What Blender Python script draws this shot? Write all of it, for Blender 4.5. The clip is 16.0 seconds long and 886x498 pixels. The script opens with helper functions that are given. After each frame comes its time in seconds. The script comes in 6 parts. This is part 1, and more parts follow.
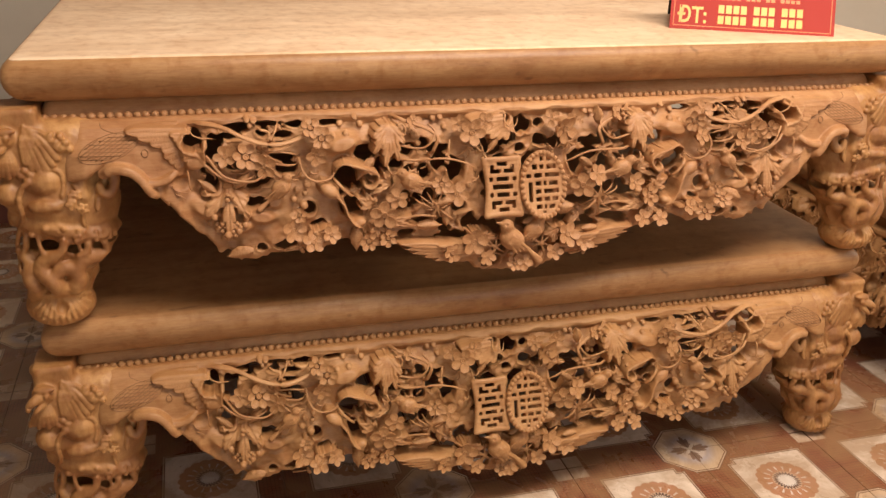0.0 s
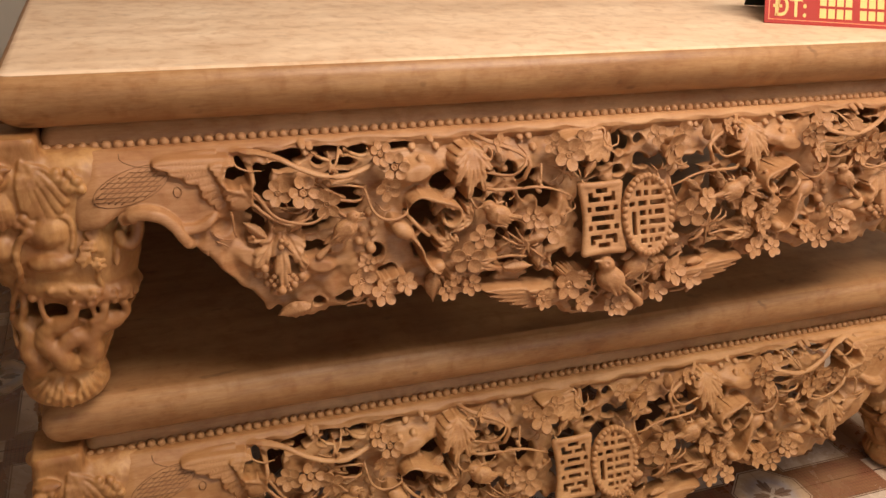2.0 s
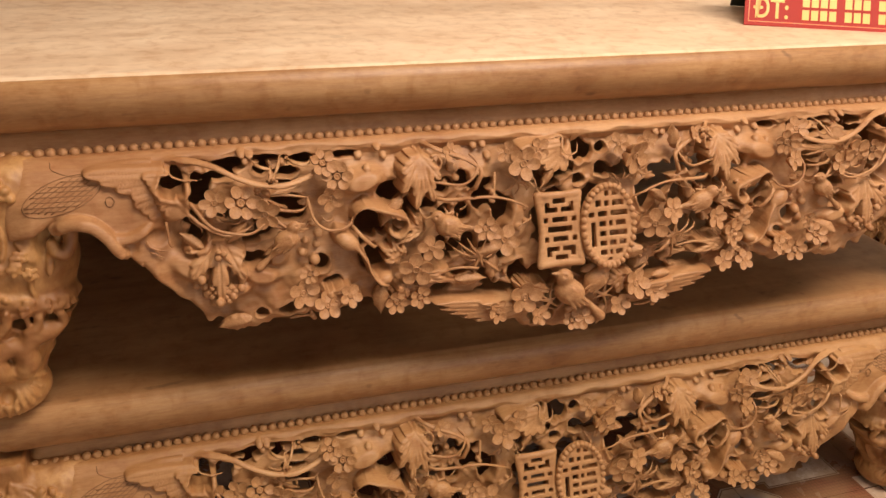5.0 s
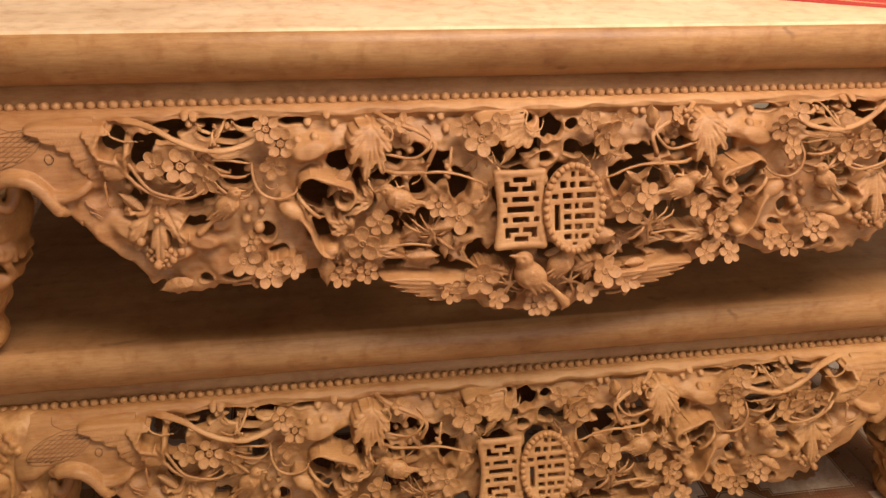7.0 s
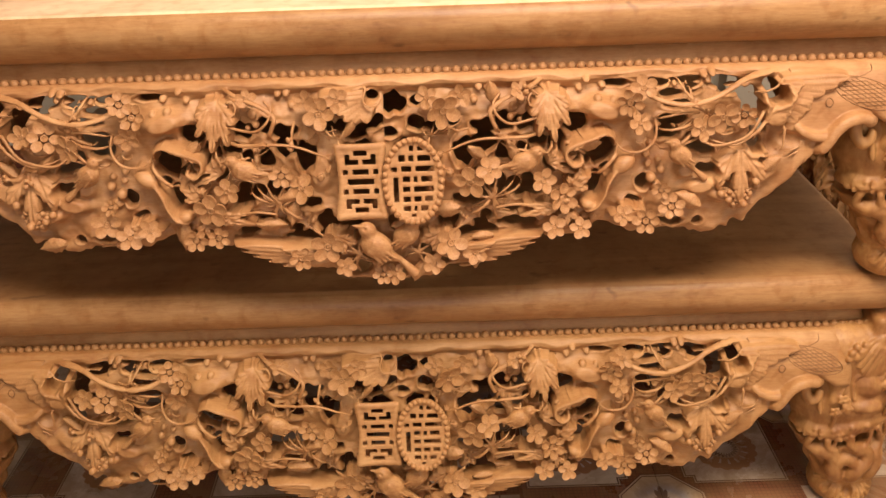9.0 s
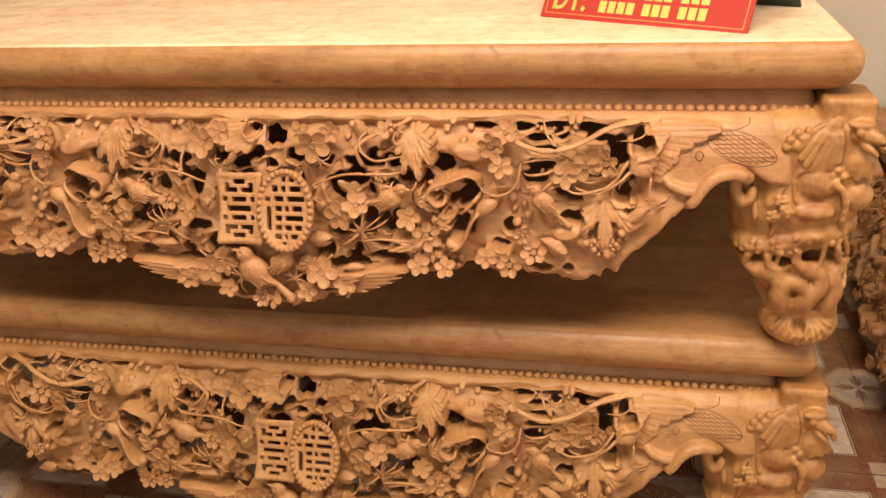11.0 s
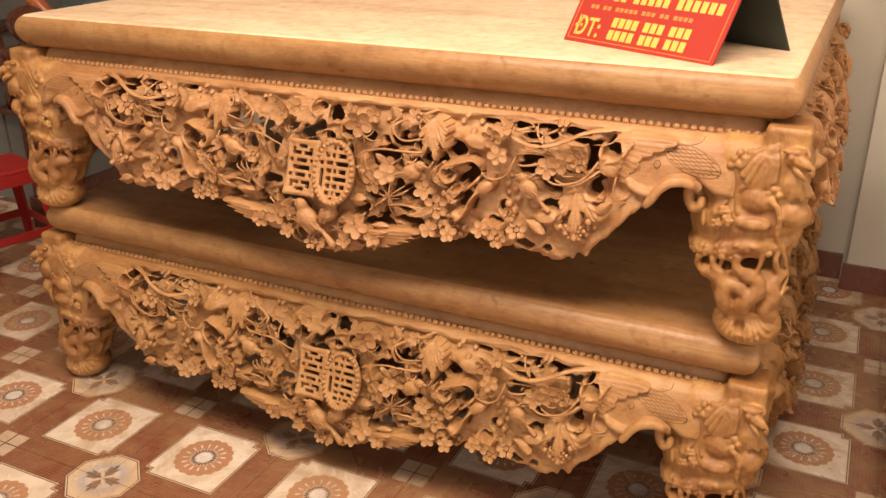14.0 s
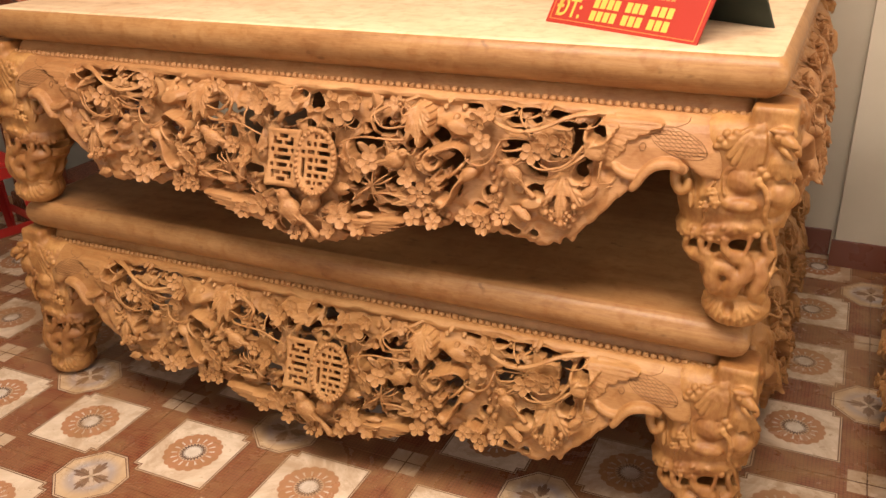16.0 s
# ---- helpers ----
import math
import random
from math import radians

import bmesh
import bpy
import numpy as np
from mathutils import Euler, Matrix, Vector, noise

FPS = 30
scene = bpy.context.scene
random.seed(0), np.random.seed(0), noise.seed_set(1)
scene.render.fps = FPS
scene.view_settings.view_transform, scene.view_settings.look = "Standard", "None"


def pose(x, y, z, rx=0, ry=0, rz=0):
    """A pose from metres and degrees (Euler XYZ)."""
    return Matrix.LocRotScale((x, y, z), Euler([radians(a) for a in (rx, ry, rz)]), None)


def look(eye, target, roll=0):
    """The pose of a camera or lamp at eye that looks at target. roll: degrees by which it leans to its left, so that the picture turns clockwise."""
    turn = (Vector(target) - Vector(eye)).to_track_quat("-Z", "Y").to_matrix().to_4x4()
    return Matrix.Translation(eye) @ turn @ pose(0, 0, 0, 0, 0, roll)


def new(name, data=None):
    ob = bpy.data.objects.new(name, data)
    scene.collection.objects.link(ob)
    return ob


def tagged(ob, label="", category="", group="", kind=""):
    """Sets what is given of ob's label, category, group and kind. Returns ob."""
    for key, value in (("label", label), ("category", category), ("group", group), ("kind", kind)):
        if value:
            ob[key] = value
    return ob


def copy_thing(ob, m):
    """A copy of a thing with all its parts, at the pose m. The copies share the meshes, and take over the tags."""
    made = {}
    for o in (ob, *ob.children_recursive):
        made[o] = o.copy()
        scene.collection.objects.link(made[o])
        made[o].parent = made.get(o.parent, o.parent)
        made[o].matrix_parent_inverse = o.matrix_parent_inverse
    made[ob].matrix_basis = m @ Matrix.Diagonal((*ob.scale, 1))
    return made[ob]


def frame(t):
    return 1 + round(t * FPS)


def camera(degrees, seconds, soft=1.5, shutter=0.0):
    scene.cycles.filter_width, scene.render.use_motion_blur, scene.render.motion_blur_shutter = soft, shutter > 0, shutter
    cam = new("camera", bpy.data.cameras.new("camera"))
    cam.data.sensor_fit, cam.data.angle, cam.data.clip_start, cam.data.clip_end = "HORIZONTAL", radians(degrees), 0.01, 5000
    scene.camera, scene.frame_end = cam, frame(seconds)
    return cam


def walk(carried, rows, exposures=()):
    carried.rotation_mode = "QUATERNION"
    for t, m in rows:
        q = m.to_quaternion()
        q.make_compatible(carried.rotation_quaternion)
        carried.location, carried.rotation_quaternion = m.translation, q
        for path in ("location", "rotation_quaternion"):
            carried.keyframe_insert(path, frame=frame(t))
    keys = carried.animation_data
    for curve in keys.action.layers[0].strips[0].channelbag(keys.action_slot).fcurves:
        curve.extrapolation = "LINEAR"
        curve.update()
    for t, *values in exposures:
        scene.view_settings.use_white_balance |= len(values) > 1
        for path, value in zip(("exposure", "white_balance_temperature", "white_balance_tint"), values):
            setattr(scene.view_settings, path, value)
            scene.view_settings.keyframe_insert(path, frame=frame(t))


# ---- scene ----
cam = camera(53.9, 16.0)
PATH = [
    (0, (-0.747, -1.896, 1.544), (-0.214, -0.082, 0.743), 1.7),
    (0.5, (-0.772, -1.809, 1.56), (-0.225, 0.005, 0.769), 1.1),
    (1, (-0.846, -1.631, 1.556), (-0.224, 0.169, 0.787), 2.4),
    (1.5, (-0.9, -1.501, 1.533), (-0.289, 0.288, 0.73), 2.6),
    (2, (-0.928, -1.431, 1.517), (-0.263, 0.32, 0.675), 2.3),
    (2.5, (-0.921, -1.429, 1.516), (-0.221, 0.314, 0.685), 2.6),
    (3, (-0.902, -1.427, 1.519), (-0.222, 0.325, 0.688), 2.6),
    (3.2, (-0.894, -1.423, 1.522), (-0.225, 0.33, 0.686), 2.6),
    (5.5, (-0.688, -1.436, 1.529), (-0.148, 0.348, 0.669), 1.6),
    (6, (-0.613, -1.466, 1.525), (-0.14, 0.328, 0.645), 1.6),
    (6.5, (-0.556, -1.474, 1.535), (-0.148, 0.316, 0.615), 1.7),
    (7, (-0.468, -1.439, 1.524), (-0.119, 0.36, 0.598), 1.8),
    (7.5, (-0.363, -1.456, 1.535), (-0.051, 0.346, 0.601), 2.7),
    (8, (-0.255, -1.49, 1.546), (-0.045, 0.322, 0.605), 0.7),
    (8.5, (-0.05, -1.56, 1.556), (0.014, 0.26, 0.608), -1.1),
    (9, (0.111, -1.582, 1.525), (0.108, 0.241, 0.578), -1.9),
    (9.5, (0.242, -1.528, 1.514), (0.266, 0.281, 0.543), -1.7),
    (9.7, (0.311, -1.519, 1.519), (0.289, 0.298, 0.561), -1.5),
    (11.8, (0.999, -1.656, 1.55), (0.413, 0.111, 0.685), -1.8),
    (12, (1.078, -1.705, 1.554), (0.447, 0.047, 0.689), -0.6),
    (12.5, (1.198, -1.771, 1.557), (0.433, -0.071, 0.692), 0.4),
    (13, (1.233, -1.813, 1.563), (0.377, -0.143, 0.729), -0.4),
    (13.5, (1.231, -1.828, 1.559), (0.397, -0.131, 0.758), -0.4),
    (14, (1.229, -1.812, 1.558), (0.409, -0.111, 0.751), -0.4),
    (14.5, (1.234, -1.8, 1.547), (0.446, -0.111, 0.685), -0.9),
    (15, (1.231, -1.783, 1.545), (0.447, -0.113, 0.646), -1.7),
    (15.5, (1.231, -1.781, 1.554), (0.448, -0.102, 0.667), -1.8),
    (16, (1.227, -1.778, 1.56), (0.434, -0.083, 0.714), -1.5),
]
EXPOSURES = [(0.0, -0.05, 5900, 10), (0.6, 0.02, 5850, 10), (1.0, -0.10, 5850, 10), (2.0, -0.21, 5850, 10), (5.5, -0.16, 5950, 10), (6.5, -0.16, 6100, 10), (7.0, -0.06, 6150, 10), (8.5, 0.04, 6250, 10), (9.5, 0.24, 6250, 10), (12.0, 0.07, 6300, 10), (13.0, 0.13, 6250, 10), (15.2, 0.21, 6280, 10), (16.0, 0.18, 6280, 10)]
walk(cam, [(t, look(eye, target, roll)) for t, eye, target, roll in PATH], EXPOSURES)

# ---- world, lights ----
world = bpy.data.worlds.new("world")
scene.world = world
world.use_nodes = True
wn = world.node_tree
sky = wn.nodes.new("ShaderNodeTexSky")
sky.sky_type, sky.sun_disc = "NISHITA", False
sky.sun_elevation, sky.sun_rotation = radians(42), radians(200)
wn.links.new(sky.outputs[0], wn.nodes["Background"].inputs[0])
wn.nodes["Background"].inputs[1].default_value = 0.08


def area(name, eye, target, wide, high, power, colour):
    data = bpy.data.lights.new(name, "AREA")
    data.shape, data.size, data.size_y, data.energy, data.color = "RECTANGLE", wide, high, power, colour
    lamp = new(name, data)
    lamp.matrix_world = look(eye, target)
    return lamp


# a ceiling tube over the aisle, daylight through the wide shop front behind the camera, and a side opening
area("ceiling_tube_light", (0.7, -1.15, 3.52), (0.7, -1.05, 0), 2.6, 1.2, 200, (1.0, 0.83, 0.66))
area("shop_front_daylight", (1.0, -5.9, 1.9), (0.4, 0.5, 0.9), 5.0, 2.0, 76, (1.0, 0.84, 0.70))
area("side_opening_daylight", (3.9, -0.5, 1.85), (0.6, 0.6, 0.7), 1.8, 1.5, 38, (1.0, 0.85, 0.68))

# ---- materials ----
class Nodes:
    """Short ways to wire a node material."""

    def __init__(self, name):
        self.mat = bpy.data.materials.new(name)
        self.mat.use_nodes = True
        self.tree = self.mat.node_tree
        self.bsdf = self.tree.nodes["Principled BSDF"]

    def node(self, kind, **sets):
        made = self.tree.nodes.new("ShaderNode" + kind)
        for key, value in sets.items():
            setattr(made, key, value)
        return made

    def put(self, socket, value):
        if isinstance(value, bpy.types.NodeSocket):
            self.tree.links.new(value, socket)
        elif isinstance(value, (tuple, list)) and len(value) == 3 and socket.type == "RGBA":
            socket.default_value = (*value, 1)
        else:
            socket.default_value = value

    def m(self, op, a, b=0.0, c=0.0):
        made = self.node("Math", operation=op)
        for socket, value in zip(made.inputs, (a, b, c)):
            self.put(socket, value)
        return made.outputs[0]

    def mix(self, fac, a, b, how="MIX"):
        made = self.node("MixRGB", blend_type=how)
        for socket, value in zip(made.inputs, (fac, a, b)):
            self.put(socket, value)
        return made.outputs[0]

    def noise(self, vec, scale, detail=4.0, rough=0.55, warp=0.0):
        made = self.node("TexNoise")
        self.put(made.inputs["Vector"], vec)
        for key, value in (("Scale", scale), ("Detail", detail), ("Roughness", rough), ("Distortion", warp)):
            made.inputs[key].default_value = value
        return made.outputs["Fac"]

    def ramp(self, fac, stops):
        made = self.node("ValToRGB")
        self.put(made.inputs[0], fac)
        ramp = made.color_ramp
        while len(ramp.elements) < len(stops):
            ramp.elements.new(0.5)
        for e, (p, c) in zip(ramp.elements, stops):
            e.position, e.color = p, (*c, 1) if len(c) == 3 else c
        return made.outputs[0]

    def scaled(self, vec, by, add=(0, 0, 0)):
        made = self.node("Mapping")
        self.put(made.inputs[0], vec)
        made.inputs["Location"].default_value, made.inputs["Scale"].default_value = add, by
        return made.outputs[0]

    def coords(self, which="Object"):
        return self.node("TexCoord").outputs[which]

    def bump(self, height, strength, far=0.002):
        made = self.node("Bump")
        made.inputs["Strength"].default_value, made.inputs["Distance"].default_value = strength, far
        self.put(made.inputs["Height"], height)
        self.put(self.bsdf.inputs["Normal"], made.outputs[0])

    def done(self, colour, rough, spec=0.5, metal=0.0):
        self.put(self.bsdf.inputs["Base Color"], colour)
        self.put(self.bsdf.inputs["Roughness"], rough)
        self.put(self.bsdf.inputs["Metallic"], metal)
        self.put(self.bsdf.inputs["Specular IOR Level"], spec)
        return self.mat


def wood(name, dark, mid, light, along=(1, 1, 1), rough=0.5, stain=0.0, stain_colour=(0.12, 0.045, 0.015), grain=1.0, spec=0.35, knots=0.0, cuts=0.3):
    """Wood with growth figure along one axis, pores, and blotches."""
    n = Nodes(name)
    pos = n.coords()
    big = n.noise(n.scaled(pos, tuple(2.2 * a for a in along)), 2.6, 3, 0.5, 0.8)
    fine = n.noise(n.scaled(pos, tuple(12 * a for a in along)), 7.0, 5, 0.65, 0.3)
    blot = n.noise(pos, 5.5, 4, 0.6)
    c = n.ramp(big, ((0.30, dark), (0.5, mid), (0.72, light)))
    c = n.mix(0.42 * grain, c, n.ramp(fine, ((0.34, dark), (0.62, light))), "MIX")
    c = n.mix(0.5, c, n.ramp(blot, ((0.3, (0.78, 0.62, 0.48)), (0.7, (1.10, 1.08, 1.04)))), "MULTIPLY")
    if stain:
        spots = n.ramp(n.noise(n.scaled(pos, (1, 1, 1), (3.1, 1.7, 0.4)), 7.0, 4, 0.6, 0.6), ((0.46, (0, 0, 0)), (0.62, (1, 1, 1))))
        c = n.mix(n.m("MULTIPLY", spots, stain), c, stain_colour)
    if knots:
        dots = n.ramp(n.noise(n.scaled(pos, (0.6, 1, 1), (0.7, 2.3, 1.1)), 26, 2, 0.5), ((0.68, (0, 0, 0)), (0.75, (1, 1, 1))))
        streak = n.ramp(n.noise(n.scaled(pos, tuple(3 * a for a in along), (1.7, 0.3, 0.9)), 4.0, 3, 0.6, 0.5), ((0.56, (0, 0, 0)), (0.72, (1, 1, 1))))
        c = n.mix(n.m("MULTIPLY", dots, 0.6 * knots), c, (0.10, 0.04, 0.014))
        c = n.mix(n.m("MULTIPLY", streak, 0.35 * knots), c, dark)
    c = n.mix(0.8, c, n.ramp(n.noise(n.scaled(pos, (1, 1, 1), (0.3, 4.1, 2.2)), 26, 4, 0.6, 0.5), ((0.32, (0.80, 0.70, 0.60)), (0.5, (1.0, 1.0, 1.0)), (0.70, (1.08, 1.10, 1.12)))), "MULTIPLY")
    r = n.m("MULTIPLY_ADD", fine, 0.25, rough - 0.12)
    n.bump(n.m("ADD", n.m("MULTIPLY", fine, 0.5), n.m("ADD", n.m("MULTIPLY", n.noise(pos, 160, 2), 0.25), n.m("MULTIPLY", n.noise(pos, 75, 3, 0.6, 0.6), cuts))), 0.24 * grain, 0.0015)
    return n.done(c, r, spec)


# one wood: the top's tone holds sheen, the edge's holds shade, besides grain
PALE_SHEEN = ((0.60, 0.425, 0.270), (0.71, 0.530, 0.355), (0.78, 0.610, 0.430))
EDGE_SHADED = ((0.232, 0.109, 0.039), (0.340, 0.180, 0.071), (0.425, 0.245, 0.104))
HONEY = ((0.295, 0.138, 0.051), (0.400, 0.208, 0.086), (0.475, 0.268, 0.121))
sheen_slab_wood = wood("sanded_wood_sheen_top", *PALE_SHEEN, along=(0.16, 1.5, 1.5), rough=0.46, grain=0.28, spec=0.6, knots=0.25)
shaded_edge_wood = wood("sanded_wood_shaded_edge", *EDGE_SHADED, along=(0.35, 2.6, 2.6), rough=0.42, stain=0.2, stain_colour=(0.20, 0.085, 0.03), grain=0.9, knots=1.0)
# browner than the upper top: the shade beneath it is put into the colour
shaded_shelf_wood = wood("sanded_wood_shaded_shelf", (0.28, 0.135, 0.050), (0.37, 0.195, 0.080), (0.45, 0.260, 0.115), along=(0.22, 2.4, 2.4), rough=0.46, stain=0.25, stain_colour=(0.20, 0.085, 0.03), grain=0.6, knots=0.8)
carve_wood = wood("carved_honey_wood", *HONEY, along=(0.5, 3.0, 3.0), rough=0.50, stain=0.26, stain_colour=(0.26, 0.10, 0.03), grain=0.9, spec=0.35, knots=0.5, cuts=1.3)
low_carve_wood = wood("carved_ochre_wood", (0.292, 0.138, 0.046), (0.395, 0.208, 0.078), (0.47, 0.268, 0.111), along=(0.5, 3.0, 3.0), rough=0.50, stain=0.26, stain_colour=(0.25, 0.11, 0.03), grain=0.9, spec=0.35, knots=0.5, cuts=1.3)
leg_wood = wood("carved_leg_wood", (0.27, 0.122, 0.034), (0.40, 0.205, 0.066), (0.49, 0.280, 0.105), along=(1.2, 1.2, 0.5), rough=0.50, stain=0.62, stain_colour=(0.17, 0.055, 0.014), grain=0.9, spec=0.4, cuts=1.2)
dark_wood = wood("varnished_dark_red_wood", (0.05, 0.014, 0.009), (0.085, 0.024, 0.014), (0.13, 0.04, 0.02), along=(2, 2, 0.4), rough=0.25, spec=0.5)
rail_wood = wood("orange_red_rail_wood", (0.30, 0.07, 0.02), (0.40, 0.10, 0.03), (0.48, 0.14, 0.04), along=(0.5, 2, 2), rough=0.3, spec=0.5)


def plaster(name, base, dirt):
    n = Nodes(name)
    pos = n.coords()
    c = n.mix(n.ramp(n.noise(pos, 1.6, 5, 0.6), ((0.35, (0, 0, 0)), (0.75, (1, 1, 1)))), base, dirt)
    n.bump(n.noise(pos, 45, 4, 0.6), 0.12, 0.002)
    return n.done(c, 0.8, 0.2)


wall_paint = plaster("cream_wall_paint", (0.55, 0.485, 0.385), (0.46, 0.40, 0.31))
ceiling_paint = plaster("white_ceiling_paint", (0.66, 0.63, 0.58), (0.58, 0.55, 0.50))
# risers darkened to stand in for shadow and clutter by the newel
riser_paint = plaster("dark_grey_riser_paint", (0.20, 0.19, 0.17), (0.13, 0.12, 0.10))
blue_paint = plaster("blue_grey_paint", (0.26, 0.30, 0.31), (0.20, 0.235, 0.245))


def glazed_tile():
    """Cream tile with a rosette, brown bars and quarter motifs at the corners; coordinates run from -0.5 to 0.5 over a tile."""
    n = Nodes("glazed_patterned_tile")
    sep = n.node("SeparateXYZ")
    n.put(sep.inputs[0], n.scaled(n.coords(), (2.435, 2.435, 2.435)))
    u, v = sep.outputs[0], sep.outputs[1]
    au, av = n.m("ABSOLUTE", u), n.m("ABSOLUTE", v)
    cream, brown, rust, dark = (0.70, 0.560, 0.425), (0.225, 0.075, 0.037), (0.42, 0.20, 0.105), (0.085, 0.03, 0.018)

    def below(x, edge, soft=0.004):
        ramp = n.node("MapRange", interpolation_type="SMOOTHSTEP")
        for socket, value in zip(ramp.inputs, (x, edge - soft, edge + soft, 1.0, 0.0)):
            n.put(socket, value)
        return ramp.outputs[0]

    def both(a, b):
        return n.m("MULTIPLY", a, b)

    far = n.m("MAXIMUM", au, av)
    grid = n.m("MAXIMUM", n.m("PINGPONG", n.m("MULTIPLY", u, 76), 1.0), n.m("PINGPONG", n.m("MULTIPLY", v, 76), 1.0))
    c = n.mix(n.m("MULTIPLY", n.m("GREATER_THAN", grid, 0.76), 0.62), brown, dark)
    # the cream field with cut corners and a thin dark line round it
    notched = n.m("MINIMUM", n.m("MAXIMUM", n.m("SUBTRACT", au, 0.305), n.m("SUBTRACT", av, 0.250)), n.m("MAXIMUM", n.m("SUBTRACT", av, 0.305), n.m("SUBTRACT", au, 0.250)))
    same = n.m("GREATER_THAN", n.m("MULTIPLY", u, v), 0.0)
    square = n.m("SUBTRACT", far, 0.305)
    field = n.m("ADD", n.m("MULTIPLY", notched, same), n.m("MULTIPLY", square, n.m("SUBTRACT", 1.0, same)))
    c = n.mix(below(field, 0.021, 0.002), c, dark)
    c = n.mix(below(field, 0.016, 0.002), c, (0.55, 0.40, 0.28))
    c = n.mix(below(field, 0.008, 0.002), c, dark)
    c = n.mix(below(field, 0.0), c, cream)
    # corner motifs: one pair of corners holds a quarter flower in an octagon, the other pair a small quartered square
    cu, cv = n.m("SUBTRACT", 0.5, au), n.m("SUBTRACT", 0.5, av)
    octa = n.m("MAXIMUM", n.m("MAXIMUM", cu, cv), n.m("MULTIPLY", n.m("ADD", cu, cv), 0.74))
    for reach, tint in ((0.272, dark), (0.264, (0.55, 0.40, 0.28)), (0.253, dark), (0.246, (0.60, 0.43, 0.27))):
        c = n.mix(both(below(octa, reach, 0.002), same), c, tint)
    cr = n.m("SQRT", n.m("ADD", both(cu, cu), both(cv, cv)))
    ca = n.m("ARCTAN2", cv, cu)
    c = n.mix(both(below(cr, 0.175, 0.05), same), c, (0.40, 0.35, 0.34))
    c = n.mix(both(below(cr, 0.120, 0.02), same), c, (0.57, 0.45, 0.36))
    wide_leaf = n.m("POWER", n.m("ABSOLUTE", n.m("COSINE", n.m("MULTIPLY", ca, 2.0))), 2.0)
    barbs = n.m("MULTIPLY", n.m("ABSOLUTE", n.m("COSINE", n.m("MULTIPLY", ca, 10.0))), 0.035)
    petal = n.m("ADD", n.m("MULTIPLY_ADD", wide_leaf, 0.095, 0.030), barbs)
    c = n.mix(n.m("MULTIPLY", both(below(n.m("SUBTRACT", cr, petal), 0.0, 0.008), same), 0.92), c, (0.15, 0.085, 0.06))
    blade = n.m("MULTIPLY", n.m("POWER", n.m("ABSOLUTE", n.m("SINE", n.m("MULTIPLY", ca, 2.0))), 3.0), 0.080)
    c = n.mix(both(below(n.m("SUBTRACT", cr, blade), 0.0, 0.006), same), c, (0.62, 0.50, 0.40))
    c = n.mix(both(below(cr, 0.022), same), c, (0.60, 0.48, 0.36))
    small = both(below(n.m("MAXIMUM", cu, cv), 0.125), n.m("SUBTRACT", 1.0, same))
    c = n.mix(small, c, (0.52, 0.38, 0.265))
    line = both(small, n.m("SUBTRACT", 1.0, below(n.m("MINIMUM", cu, cv), 0.005, 0.002)))
    c = n.mix(both(small, n.m("SUBTRACT", 1.0, line)), c, dark)
    # rosette
    r = n.m("SQRT", n.m("ADD", both(u, u), both(v, v)))
    a = n.m("ARCTAN2", v, u)
    edge = n.m("MULTIPLY_ADD", n.m("ABSOLUTE", n.m("COSINE", n.m("MULTIPLY", a, 9.0))), 0.014, 0.205)
    c = n.mix(below(n.m("SUBTRACT", r, edge), 0.0), c, rust)
    ray = n.m("ABSOLUTE", n.m("COSINE", n.m("MULTIPLY", a, 8.0)))
    drop_w = n.m("MULTIPLY_ADD", n.m("SUBTRACT", r, 0.10), -1.3, 0.985)
    c = n.mix(both(below(n.m("ABSOLUTE", n.m("SUBTRACT", r, 0.138)), 0.022, 0.006), n.m("GREATER_THAN", ray, drop_w)), c, (0.66, 0.55, 0.46))
    c = n.mix(below(r, 0.104), c, (0.55, 0.37, 0.25))
    spike = n.m("MULTIPLY_ADD", n.m("ABSOLUTE", n.m("COSINE", n.m("MULTIPLY", a, 12.0))), 0.030, 0.070)
    c = n.mix(below(n.m("SUBTRACT", r, spike), 0.0, 0.004), c, (0.09, 0.06, 0.055))
    c = n.mix(below(n.m("SUBTRACT", r, n.m("MULTIPLY", spike, 0.72)), 0.0, 0.004), c, (0.70, 0.61, 0.52))
    # scuffs and dust, different on each tile
    info = n.node("ObjectInfo").outputs["Random"]
    world_pos = n.node("NewGeometry").outputs["Position"]
    dust = n.ramp(n.noise(world_pos, 3.2, 6, 0.65, 0.4), ((0.42, (0, 0, 0)), (0.78, (1, 1, 1))))
    place = n.node("SeparateXYZ")
    n.put(place.inputs[0], world_pos)
    swept = n.m("SUBTRACT", 1.0, below(place.outputs[1], -0.45, 0.40))
    patch = n.ramp(n.noise(world_pos, 4.5, 6, 0.7, 0.8), ((0.40, (0, 0, 0)), (0.60, (1, 1, 1))))
    c = n.mix(n.m("MULTIPLY", dust, 0.30), c, (0.33, 0.21, 0.12))
    c = n.mix(n.m("MULTIPLY", both(patch, swept), 0.62), c, (0.30, 0.17, 0.075))
    c = n.mix(n.m("MULTIPLY", n.ramp(n.noise(world_pos, 38, 3, 0.6), ((0.66, (0, 0, 0)), (0.74, (1, 1, 1)))), 0.5), c, (0.24, 0.14, 0.07))
    c = n.mix(0.12, c, n.mix(info, (0.7, 0.7, 0.7), (1.0, 1.0, 1.0)), "MULTIPLY")
    n.bump(n.noise(world_pos, 30, 3), 0.05, 0.002)
    return n.done(c, n.m("MULTIPLY_ADD", dust, 0.25, 0.20), 0.5)


